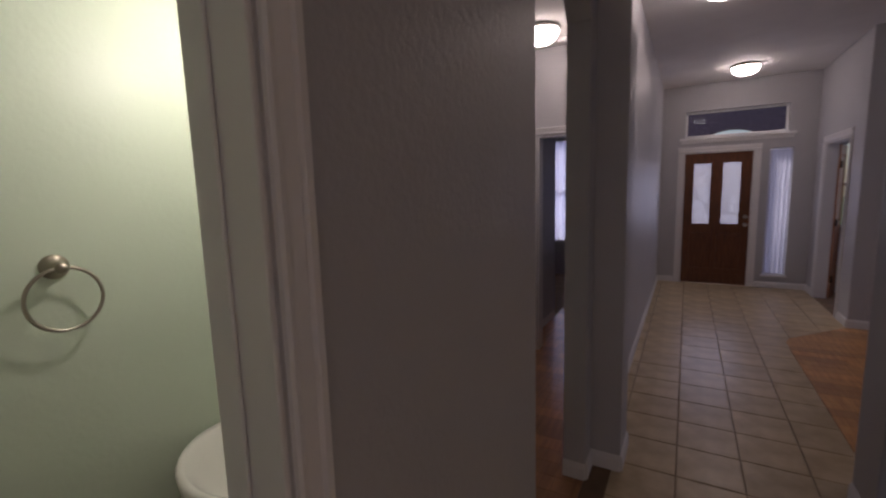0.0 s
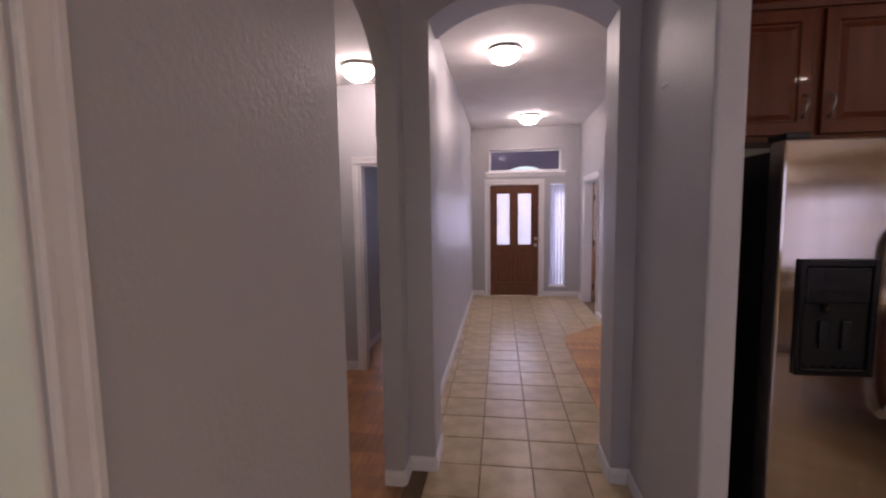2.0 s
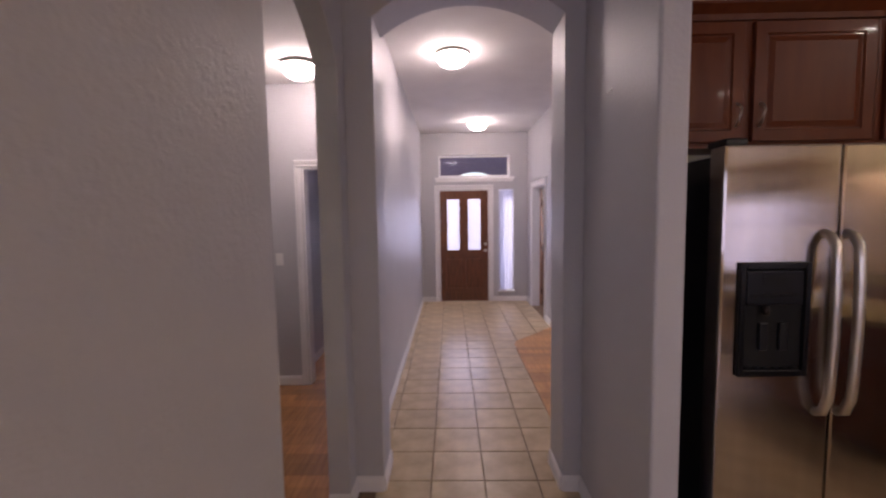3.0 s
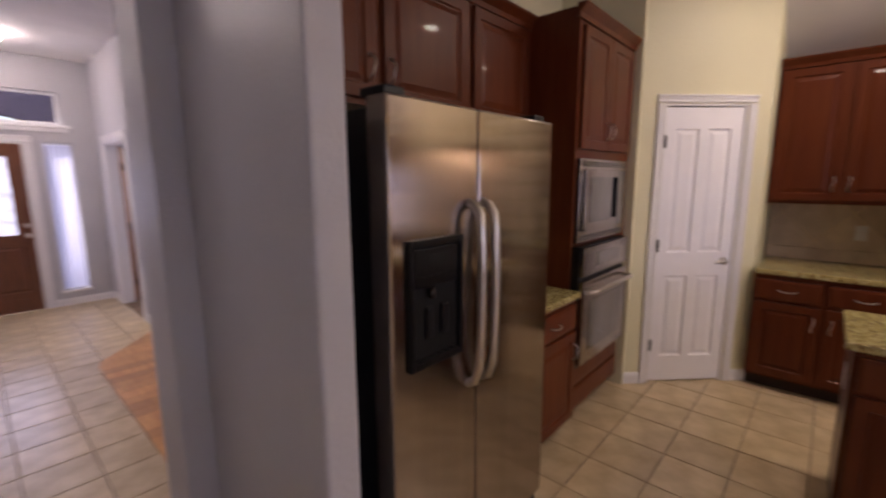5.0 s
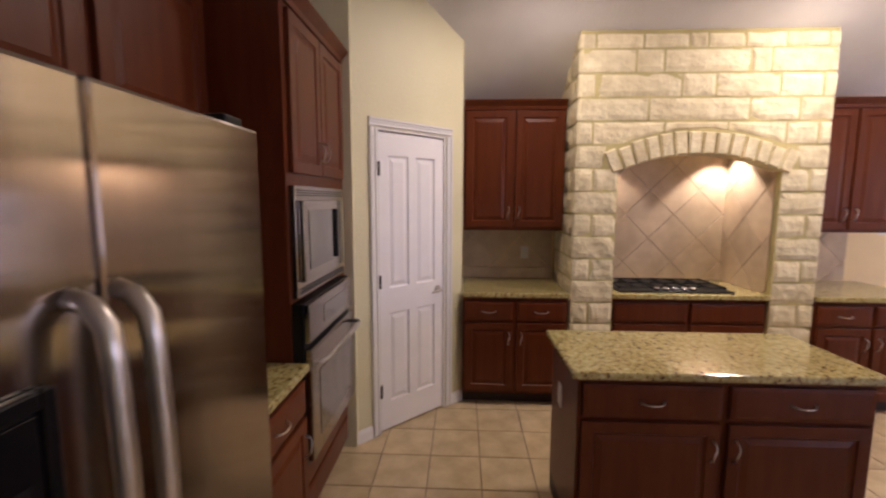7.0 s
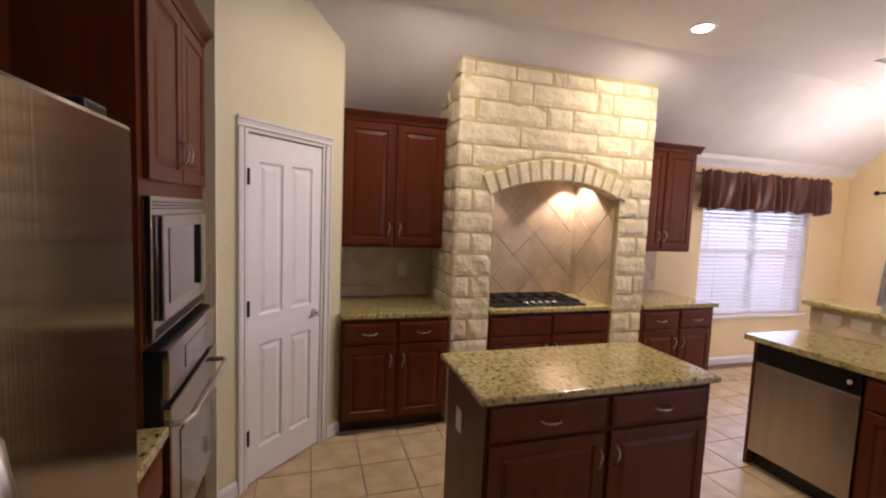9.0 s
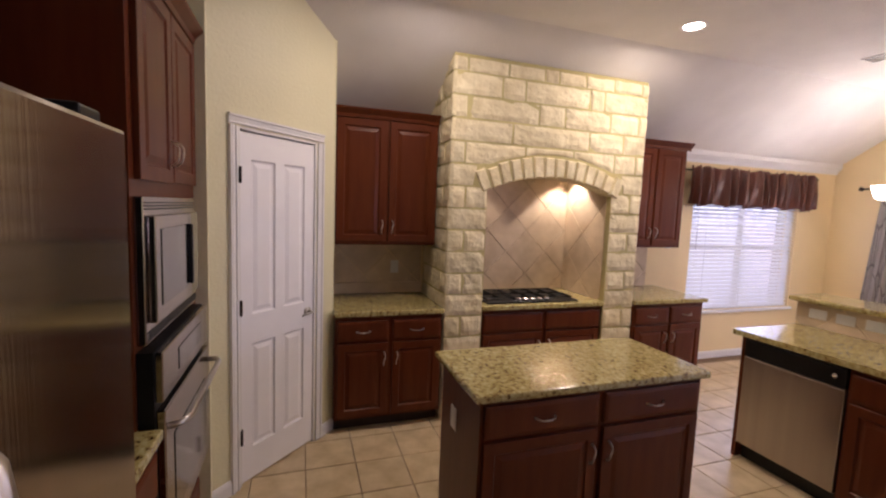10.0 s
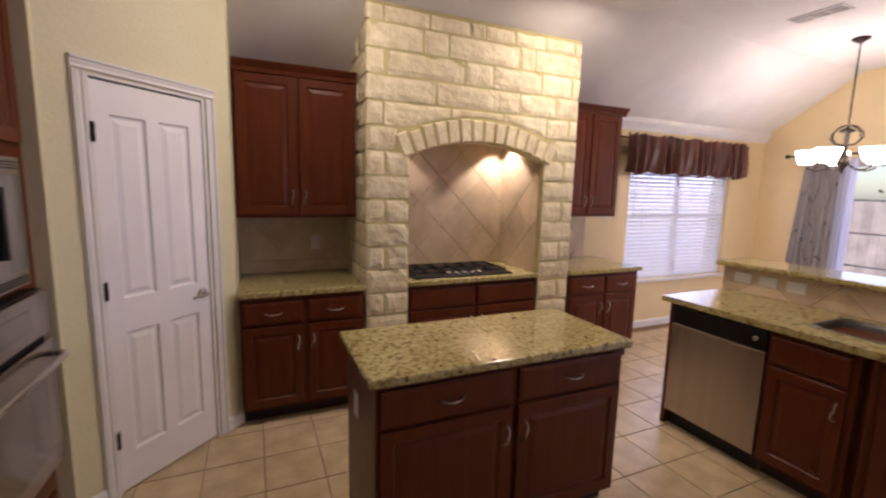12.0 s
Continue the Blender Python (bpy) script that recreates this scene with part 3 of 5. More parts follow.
for b in ((-0.32, 2.915, -0.32, 8.07), (-0.32, 8.07, -0.09, 8.07), (0.99, 8.07, 1.6, 8.07), (1.6, 8.055, 1.6, 7.71), (1.6, 6.55, 1.6, 6.2), (1.6, 6.2, 4.95, 6.2),
          (-0.355, 0.654, -0.355, 1.60), (-0.355, 2.46, -0.355, 2.605), (-0.355, 2.62, -0.20, 2.62), (-0.20, 2.62, -0.20, 2.9), (0.825, 2.9, 0.825, 2.62), (0.825, 2.62, 0.93, 2.62), (0.93, 2.605, 0.93, 1.79), (0.93, 1.79, 1.04, 1.79),
          (-1.48, 1.57, -1.48, 4.2), (-1.48, 4.2, -1.225, 4.2), (-1.30, 5.38, -1.30, 4.33), (-0.47, 2.46, -0.355, 2.46), (3.66, 1.96, 3.70, 1.96), (4.95, -2.32, 4.95, -5.2), (4.95, -5.2, 4.1, -5.2)):
    baseboard(*b)
for a, b in ((0.0, 0.126), (0.864, 0.985)):
    ob = setting("baseboard", prism(bmesh.new(), [(0, 0.0005), (-0.014, 0.0005), (-0.014, 0.065), (-0.010, 0.08), (-0.004, 0.09), (0, 0.09)], (a, b), "x"), TRIM, "white painted baseboard", "baseboard")
    ob.matrix_world = PANTRY

# lamps of the hall


def dome_lamp(name, x, y, z, r=0.16):
    l = thing(name, "round flush ceiling lamp with a lit white glass dome", "ceiling lamp", "ceiling lamps", pose(x, y, z))
    part("base_ring", lathe(bmesh.new(), [(r * 0.9, 0), (r * 1.02, -0.01), (r * 1.02, -0.03), (r * 0.9, -0.035)], 36), NICKEL, l, "brushed metal base ring", True)
    part("shade", lathe(bmesh.new(), [(r, -0.03), (r * 0.97, -0.06), (r * 0.8, -0.095), (r * 0.5, -0.12), (r * 0.2, -0.13), (0.004, -0.132)], 36), LAMP_GLASS, l, "lit white glass dome", True)


dome_lamp("dome_lamp", 0.24, 4.25, 3.05, 0.145)
dome_lamp("dome_lamp", 0.65, 7.15, 3.05, 0.155)
dome_lamp("dome_lamp", -0.96, 3.68, 2.79, 0.13)

# refrigerator
fr = thing("refrigerator", "stainless steel side-by-side refrigerator with a black ice dispenser", "refrigerator", at=pose(1.158, 1.782, 0))
part("cabinet_body", box(0.01, 0.905, 0.095, 0.72, 0.02, 1.785, bevel=0.004), BLACK, fr, "black steel body")
for a, b in ((0.0, 0.402), (0.408, 0.918)):
    part("fridge_door", box(a, b, 0.0, 0.09, 0.10, 1.815, bevel=0.009), STEEL, fr, "brushed steel door")
part("grille", box(0.02, 0.897, 0.02, 0.084, 0.02, 0.09), BLACK, fr, "black bottom grille")
for a in (0.02, 0.82):
    part("hinge_cap", box(a, a + 0.08, 0.03, 0.14, 1.816, 1.842, bevel=0.006), BLACK, fr, "black hinge cap")
for x in (0.352, 0.43):
    pts = [(x, 0.0, 0.86), (x, -0.032, 0.875), (x, -0.052, 0.93)] + [(x, -0.056 - 0.006 * math.sin(math.pi * k / 8), 0.98 + k * 0.055) for k in range(9)] + [(x, -0.05, 1.465), (x, -0.028, 1.495), (x, 0.0, 1.505)]
    part("handle", tube(bmesh.new(), pts, 0.016, 14), NICKEL, fr, "long curved metal handle", True)
bm = bmesh.new()
for a, b, c, d in ((0.062, 0.082, 0.975, 1.385), (0.288, 0.308, 0.975, 1.385), (0.0825, 0.2875, 1.36, 1.385), (0.0825, 0.2875, 0.975, 1.0)):
    boxb(bm, a, b, -0.016, 0.001, c, d, bevel=0.004)
disp = part("dispenser", bm, FRIDGE_BLACK, fr, "black ice and water dispenser")
disp.location.z = 0.02
# No cavity is cut; this flat near-black panel paints the hollow's shade.
part("recess", box(0.0825, 0.2875, -0.003, 0.001, 1.0005, 1.359), BLACK_MATT, disp, "flat black panel painted as the shaded dispenser recess")
part("control_panel", box(0.086, 0.284, -0.012, -0.0035, 1.235, 1.355, bevel=0.002), FRIDGE_BLACK, disp)
for k in range(5):
    part("button", box(0.10 + k * 0.035, 0.124 + k * 0.035, -0.0145, -0.0125, 1.262, 1.274, bevel=0.001), BLACK_MATT, disp)
part("display", box(0.14, 0.23, -0.0135, -0.0125, 1.305, 1.335), BLACK_MATT, disp, "small dark display")
part("nozzle", lathe(bmesh.new(), [(0.010, 1.232), (0.012, 1.21), (0.008, 1.20), (0.001, 1.199)], 14, (0.15, -0.018, 0)), BRONZE, disp, "dark metal nozzle", True)
part("lever", box(0.135, 0.165, -0.014, -0.0035, 1.07, 1.17, bevel=0.004), BLACK, disp)
part("lever", box(0.205, 0.235, -0.014, -0.0035, 1.07, 1.17, bevel=0.004), BLACK, disp)
for k in range(6):
    part("tray_slat", box(0.095 + k * 0.032, 0.115 + k * 0.032, -0.014, -0.0035, 1.003, 1.008), BLACK, disp)

# cabinets on the north side
cabinet("over_fridge_cabinet", 1.12, 2.52, 0.24, [(0.018, 0.51, 1.905, 2.44, "door", "r"), (0.555, 1.10, 1.905, 2.44, "door", "l")], pose(1.045, 2.315, 0), "cherry wall cabinet above the refrigerator", toe=1.88, crown="inner")
cabinet("over_counter_cabinet", 0.588, 2.52, 0.24, [(0.03, 0.56, 1.905, 2.44, "door", "")], pose(2.168, 2.315, 0), "cherry wall cabinet above the narrow counter", toe=1.88, crown="inner")
cabinet("narrow_base_cabinet", 0.65, 0.883, 0.6, [(0.10, 0.632, 0.70, 0.85, "drawer", "c"), (0.10, 0.632, 0.125, 0.68, "door", "r")], pose(2.105, 1.955, 0), "cherry base cabinet beside the refrigerator", toe=0.1)
solo("narrow_countertop", box(2.085, 2.754, 1.92, 2.556, 0.885, 0.922, bevel=0.006), GRANITE, "speckled tan granite countertop beside the refrigerator", "countertop")
tall = cabinet("oven_cabinet", 0.86, 2.52, 0.556, [(0.045, 0.425, 1.755, 2.43, "door", "r"), (0.435, 0.82, 1.76, 2.43, "door", "l"), (0.05, 0.80, 0.27, 0.41, "drawer", ""), (0.05, 0.80, 0.11, 0.25, "drawer", "")], pose(2.757, 2.0, 0), "tall cherry cabinet holding the microwave and oven", toe=0.08, crown=True)
mw = thing("microwave_oven", "built-in stainless steel microwave with a dark glass window", "microwave", at=pose(2.740, 2.0, 0))
part("trim_frame", box(0.04, 0.76, -0.03, -0.001, 1.20, 1.70, bevel=0.004), STEEL, mw)
# Black strips on the trim stand in for the dark vent openings.
for z0 in (1.655, 1.215):
    for k in range(3):
        part("vent_slat", box(0.06, 0.74, -0.034, -0.0305, z0 + k * 0.011, z0 + k * 0.011 + 0.005), BLACK, mw, "black strip standing in for a dark vent opening")
mdoor = part("door", box(0.07, 0.56, -0.055, -0.031, 1.27, 1.635, bevel=0.004), STEEL, mw)
part("window", box(0.13, 0.47, -0.058, -0.0555, 1.32, 1.59, bevel=0.001), OVEN_GLASS, mdoor, "smoked glass window")
part("handle", box(0.505, 0.53, -0.072, -0.0555, 1.33, 1.59, bevel=0.005), BLACK, mdoor, "black vertical door grip")
part("keypad", box(0.575, 0.73, -0.045, -0.031, 1.27, 1.635, bevel=0.004), OVEN_GLASS, mw, "smoked glass keypad")
ov = thing("wall_oven", "built-in stainless steel wall oven with a bar handle", "oven", at=pose(2.740, 2.0, 0))
part("oven_body", box(0.03, 0.77, -0.05, -0.001, 0.415, 1.18), BLACK, ov, "black oven body")
part("control_panel", box(0.04, 0.76, -0.075, -0.051, 1.0, 1.175, bevel=0.004), STEEL, ov)
part("display", box(0.24, 0.60, -0.078, -0.0755, 1.045, 1.13), OVEN_GLASS, ov, "dark glass display")
odoor = part("door", box(0.04, 0.76, -0.08, -0.051, 0.44, 0.972, bevel=0.005), STEEL, ov)
part("window", box(0.14, 0.66, -0.083, -0.0805, 0.52, 0.84, bevel=0.001), OVEN_GLASS, odoor, "smoked glass window")
part("handle", tube(bmesh.new(), [(0.06, -0.08, 0.905), (0.07, -0.12, 0.91), (0.12, -0.138, 0.912), (0.4, -0.142, 0.914), (0.68, -0.138, 0.912), (0.73, -0.12, 0.91), (0.74, -0.08, 0.905)], 0.012), NICKEL, odoor, "round bar handle", True)

# cabinets of the east side
cabinet("upper_cabinet", 0.815, 2.43, 0.40, pair(0.815, 1.415, 2.35), pose(4.53, 1.246, 0, 0, 0, EAST), "cherry wall cabinet with two raised-panel doors", toe=1.39, crown="inner")
cabinet("base_cabinet", 0.815, 0.883, 0.66, base_fronts(0.815), pose(4.265, 1.246, 0, 0, 0, EAST), "cherry base cabinet beside the stone hood", toe=0.1)
solo("corner_countertop", box(4.235, 4.945, 0.422, 1.248, 0.885, 0.922, bevel=0.006), GRANITE, "speckled tan granite countertop beside the stone", "countertop")
cabinet("cooktop_cabinet", 1.17, 0.883, 0.60, base_fronts(1.17, 2, False), pose(4.295, 0.087, 0, 0, 0, EAST), "cherry base cabinet under the cooktop", toe=0.1)
solo("cooktop_countertop", box(4.255, 4.915, -1.085, 0.089, 0.885, 0.922, bevel=0.006), GRANITE, "speckled tan granite countertop in the stone niche", "countertop")
cabinet("upper_cabinet", 0.76, 2.43, 0.40, pair(0.76, 1.415, 2.35), pose(4.53, -1.42, 0, 0, 0, EAST), "cherry wall cabinet beside the kitchen window", toe=1.39, crown=True)
cabinet("base_cabinet", 0.84, 0.883, 0.66, base_fronts(0.84), pose(4.265, -1.42, 0, 0, 0, EAST), "cherry base cabinet beside the stone hood", toe=0.1)
solo("end_countertop", box(4.235, 4.945, -2.295, -1.416, 0.885, 0.922, bevel=0.006), GRANITE, "speckled tan granite countertop near the window", "countertop")

# island
isl = cabinet("island_cabinet", 1.255, 0.873, 0.51, base_fronts(1.255), pose(2.785, 0.74, 0, 0, 0, EAST), "dark cherry kitchen island cabinet", toe=0.1, group="")
solo("island_countertop", box(2.742, 3.35, -0.54, 0.775, 0.875, 0.912, bevel=0.010), GRANITE, "speckled tan granite island countertop", "countertop")


def plate(name, at, label, w=0.072, h=0.115, n=1, kind="outlet"):
    p = thing(name, label, kind, "wall plates", at)
    part("cover_plate", box(-w / 2, w / 2, -0.006, 0, -h / 2, h / 2, bevel=0.003), PLASTIC, p)
    for i in range(n):
        cx = (i - (n - 1) / 2) * 0.046
        if kind == "outlet":
            if h > w:
                for dz in (-0.02, 0.02):
                    part("socket", box(cx - 0.014, cx + 0.014, -0.009, -0.0065, dz - 0.013, dz + 0.013, bevel=0.002), PLASTIC, p)
            else:
                for dx in (-0.02, 0.02):
                    part("socket", box(dx - 0.013, dx + 0.013, -0.009, -0.0065, -0.014, 0.014, bevel=0.002), PLASTIC, p)
        else:
            part("rocker", box(cx - 0.015, cx + 0.015, -0.010, -0.0065, -0.032, 0.032, bevel=0.002), PLASTIC, p)
    return p


plate("outlet", pose(3.10, 0.74, 0.645, 0, 0, 180), "white double outlet on the island side")
plate("outlet", pose(4.925, 0.68, 1.16, 0, 0, EAST), "white outlet on the tiled splash")
plate("light_switch", pose(2.05, 6.2, 1.15), "white light switch on the grey wall", kind="switch", w=0.115, n=2)
plate("light_switch", pose(4.95, -2.48, 1.40, 0, 0, EAST), "white light switch beside the window", kind="switch")
plate("light_switch", pose(-1.39, 4.2, 1.2), "white light switch beside the side hall doorway", kind="switch")
hook = tube(bmesh.new(), [(0, 0, 0.012), (0, -0.008, 0.0), (0, -0.014, -0.006), (0, -0.02, 0.0)], 0.003, 8)
boxb(hook, -0.006, 0.006, -0.003, 0, -0.004, 0.02, bevel=0.001)
solo("wall_hook", hook, PLASTIC, "tiny white hook on the grey wall", "hook", at=pose(0.93, 2.225, 2.12, 0, 0, -90))
alarm = solo("smoke_alarm", lathe(bmesh.new(), [(0.001, -0.035), (0.05, -0.034), (0.062, -0.02), (0.065, 0)], 28), PLASTIC, "round white smoke alarm on the ceiling", "smoke alarm", at=pose(-0.86, 4.02, 2.789), smooth=True)
plate("outlet", pose(4.95, -3.0, 0.32, 0, 0, EAST), "white outlet low on the peach wall")

# peninsula
SOUTH = 180
dw = thing("dishwasher", "stainless steel dishwasher with a black control strip", "dishwasher", at=pose(3.262, -1.50, 0, 0, 0, SOUTH))
part("tub", box(0.004, 0.596, 0.03, 0.58, 0.1, 0.87), BLACK, dw, "black tub behind the door")
part("door", box(0.003, 0.597, -0.012, 0.029, 0.115, 0.745, bevel=0.008), STEEL_H, dw)
part("control_strip", box(0.003, 0.597, -0.016, 0.029, 0.748, 0.868, bevel=0.006), BLACK, dw, "black control strip")
part("toe_kick", box(0.01, 0.59, 0.05, 0.07, 0.0, 0.1), BLACK, dw, "black toe kick")
bm = lathe(bmesh.new(), [(0.0001, 0.018), (0.014, 0.016), (0.017, 0)], 16)
bmesh.ops.transform(bm, matrix=Matrix.Translation((0.545, -0.016, 0.815)) @ Matrix.Rotation(radians(90), 4, "X"), verts=bm.verts)
part("dial", bm, CHROME, dw, "chrome dial", True)
part("end_panel", box(-0.028, -0.001, 0.0, 0.635, 0.0, 0.883), CHERRY, dw, "cherry wood end panel")
cabinet("sink_cabinet", 0.40, 0.883, 0.62, [(0.02, 0.37, 0.70, 0.85, "drawer", ""), (0.02, 0.37, 0.125, 0.68, "door", "r")], pose(2.66, -1.505, 0, 0, 0, SOUTH), "dark cherry base cabinet beside the dishwasher", toe=0.1)
cabinet("sink_base_cabinet", 0.45, 0.883, 0.06, [(0.03, 0.42, 0.125, 0.85, "door", "l")], pose(2.215, -1.515, 0, 0, 0, 225), "dark cherry angled cabinet below the sink", toe=0.1)
solo("half_wall", box(1.75, 3.36, -2.30, -2.145, 0.0, 1.10), PAINT_PEACH, "peach half wall behind the sink counter", "half wall")
bm = bmesh.new()
SX0, SX1, SY0, SY1 = 2.02, 2.57, -2.03, -1.64
for a in ((SX1, 3.34, -2.14, -1.465), (1.75, SX0, -2.14, -1.465), (SX0, SX1, SY1, -1.465), (SX0, SX1, -2.14, SY0)):
    boxb(bm, *a, 0.885, 0.922)
bmesh.ops.remove_doubles(bm, verts=bm.verts, dist=1e-5)
solo("sink_countertop", bm, GRANITE, "speckled tan granite countertop round the sink", "countertop")
bm = bmesh.new()
rim = []
for k, (ins, z) in enumerate(((0.0, 0.924), (0.012, 0.926), (0.02, 0.90), (0.035, 0.76), (0.08, 0.74))):
    ring = []
    for cx, cy, a0 in ((SX1, SY1, 0), (SX0, SY1, 90), (SX0, SY0, 180), (SX1, SY0, 270)):
        rr = 0.10 if k else 0.03
        sx, sy = (-1 if cx == SX1 else 1), (-1 if cy == SY1 else 1)
        for j in range(5):
            a = radians(a0 + j * 22.5)
            ring.append(bm.verts.new((cx + sx * (ins + rr) + rr * math.cos(a), cy + sy * (ins + rr) + rr * math.sin(a), z)))
    rim.append(ring)
for a, b in zip(rim, rim[1:]):
    for k in range(len(a)):
        bm.faces.new((a[k], a[(k + 1) % len(a)], b[(k + 1) % len(a)], b[k]))
bm.faces.new(rim[-1])
solo("sink", bm, SINK_STEEL, "undermounted stainless steel sink bowl", "sink", smooth=True)
solo("bar_countertop", box(1.70, 3.39, -2.47, -2.075, 1.104, 1.14, bevel=0.010), GRANITE, "raised speckled tan granite bar top", "countertop")

# bathroom
ring = thing("towel_ring", "brushed nickel towel ring on the green wall", "towel ring", at=pose(-1.27, 0.684, 1.407, 0, 0, 90))
bm = lathe(bmesh.new(), [(0.03, 0), (0.03, 0.006), (0.024, 0.012), (0.014, 0.016), (0.011, 0.04), (0.014, 0.048), (0.008, 0.055), (0.0001, 0.056)], 24)
bmesh.ops.transform(bm, matrix=Matrix.Rotation(radians(90), 4, "X"), verts=bm.verts)
part("mount", bm, AGED_NICKEL, ring, smooth=True)
part("ring", tube(bmesh.new(), [(0.076 * math.sin(a) , -0.043, -0.076 + 0.076 * math.cos(a)) for a in [2 * math.pi * k / 40 for k in range(41)]], 0.0045, 8), AGED_NICKEL, ring, smooth=True)
sk = thing("pedestal_sink", "white porcelain pedestal sink against the green wall", "sink", at=pose(-0.99, 1.29, 0.0))
bm = bmesh.new()
prof = [(0.3, 0.56), (0.75, 0.60), (0.93, 0.70), (0.99, 0.79), (1.0, 0.815), (0.97, 0.825), (0.90, 0.82), (0.82, 0.78), (0.55, 0.71), (0.1, 0.69)]
rings = []
for s, z in prof:
    rings.append([bm.verts.new((0.27 * s * math.cos(a), -0.26 + 0.235 * s * math.sin(a) * (1.0 if math.sin(a) < 0 else 0.98), z)) for a in [2 * math.pi * k / 40 for k in range(40)]])
for a, b in zip(rings, rings[1:]):
    for k in range(40):
        bm.faces.new((a[k], a[(k + 1) % 40], b[(k + 1) % 40], b[k]))
bm.faces.new(rings[0]); bm.faces.new(rings[-1])
part("basin", bm, PORCELAIN, sk, smooth=True)
part("pedestal", lathe(bmesh.new(), [(0.13, 0), (0.12, 0.05), (0.085, 0.15), (0.075, 0.4), (0.10, 0.58)], 28, (0, -0.24, 0)), PORCELAIN, sk, smooth=True)
vl = thing("vanity_lamp", "lit glass wall lamp above the sink", "wall lamp", at=pose(-0.93, 1.29, 2.1))
part("back_plate", box(-0.2, 0.2, -0.03, 0, -0.05, 0.05, bevel=0.008), NICKEL, vl)
for x in (-0.13, 0.13):
    part("shade", lathe(bmesh.new(), [(0.03, 0.08), (0.045, 0.06), (0.06, -0.03), (0.065, -0.07)], 24, (x, -0.11, 0)), VANITY_GLASS, vl, "lit glass shade", True)

bulb = new("vanity_bulb", bpy.data.lights.new("vanity_bulb", "POINT"))
bulb.data.energy, bulb.data.shadow_soft_size, bulb.data.color = 22, 0.03, (1.0, 0.91, 0.80)
bulb.location = (-0.86, 1.04, 1.99)

# stone hood
ZTOP, YL, YR, XF = 2.84, 0.416, -1.411, 4.26
setting("stone_backing", prism(bmesh.new(), [(YR + 0.012, 0), (-1.088, 0)] + arc(-1.088, 0.092, 1.86, 1.985) + [(0.092, 0), (YL - 0.012, 0), (YL - 0.012, 2.86), (YR + 0.012, 2.86)], (XF + 0.011, 4.40), "x"), MORTAR, "yellowish mortar behind the hood stones", "wall")
setting("hood_side", box(4.401, 4.93, 0.092, YL - 0.012, 0, 2.86), MORTAR, "mortared side of the stone hood", "wall")
setting("hood_side", box(4.401, 4.93, YR + 0.012, -1.088, 0, 2.86), MORTAR, "mortared side of the stone hood", "wall")
setting("niche_backing", box(4.925, 4.948, -1.087, 0.091, 0.0, 2.14), SPLASH_GROUT, "grout behind the diagonal niche tiles", "wall")

# recessed lamps, vent, chandelier


def can_lamp(x, y):
    c = thing("recessed_lamp", "round white recessed ceiling lamp, lit; one known, the others added fill", "recessed lamp", "recessed lamps", pose(x, y, 3.052))
    part("trim_ring", lathe(bmesh.new(), [(0.068, -0.001), (0.07, -0.006), (0.095, -0.004), (0.096, -0.001)], 32, cap=False), TRIM, c, smooth=True)
    part("bulb", lathe(bmesh.new(), [(0.066, -0.002), (0.04, -0.006), (0.001, -0.008)], 28), CAN_GLASS, c, "lit bulb", True)


# Lamp bodies for the known can and for the three added fills.
for p in CANS_AND_FILLS:
    can_lamp(*p)
vent = thing("ceiling_vent", "white rectangular ceiling air vent with slats", "vent", at=pose(3.38, -2.97, 3.05))
part("frame", box(-0.18, 0.18, -0.09, 0.09, -0.008, -0.001, bevel=0.002), TRIM, vent)
# Black plates on the frame paint the shade between the slats.
for g in (-0.115, 0.0, 0.115):
    part("backing", box(g - 0.048, g + 0.048, -0.06, 0.06, -0.0095, -0.0083), BLACK_MATT, vent, "black strip standing in for a dark vent opening")
    for k in range(6):
        part("slat", box(g - 0.047, g + 0.047, -0.055 + k * 0.02, -0.048 + k * 0.02, -0.014, -0.0098), TRIM, vent)
ch = thing("chandelier", "dark bronze chandelier with five lit white glass shades", "chandelier", at=pose(3.50, -3.89, 0))
part("canopy", lathe(bmesh.new(), [(0.065, 3.05), (0.065, 3.035), (0.03, 3.015), (0.01, 3.0)], 24), BRONZE, ch, smooth=True)
part("chain", tube(bmesh.new(), [(0, 0, 3.01), (0, 0, 2.25)], 0.006, 8), BRONZE, ch)
part("column", lathe(bmesh.new(), [(0.01, 2.27), (0.05, 2.25), (0.06, 2.235), (0.02, 2.22), (0.018, 2.05), (0.04, 2.0), (0.05, 1.95), (0.02, 1.90), (0.008, 1.85)], 24), BRONZE, ch, smooth=True)
for k in range(6):
    a = math.pi / 3 * k
    part("scroll", tube(bmesh.new(), [(r * math.cos(a), r * math.sin(a), z) for r, z in ((0.02, 2.29), (0.07, 2.27), (0.115, 2.22), (0.12, 2.17), (0.08, 2.12), (0.02, 2.11))], 0.006, 8), BRONZE, ch, smooth=True)
for k in range(5):
    a = 2 * math.pi * k / 5 + 0.3
    ca, sa = math.cos(a), math.sin(a)
    arm = part("arm", tube(bmesh.new(), [(r * ca, r * sa, z) for r, z in ((0.03, 1.95), (0.11, 1.89), (0.19, 1.88), (0.25, 1.90), (0.26, 1.95))], 0.008, 8), BRONZE, ch, smooth=True)
    part("shade", lathe(bmesh.new(), [(0.02, 1.94), (0.05, 1.945), (0.075, 1.98), (0.09, 2.03), (0.098, 2.07)], 24, (0.26 * ca, 0.26 * sa, 0), cap=False), SHADE_GLASS, arm, "lit white glass shade", True)
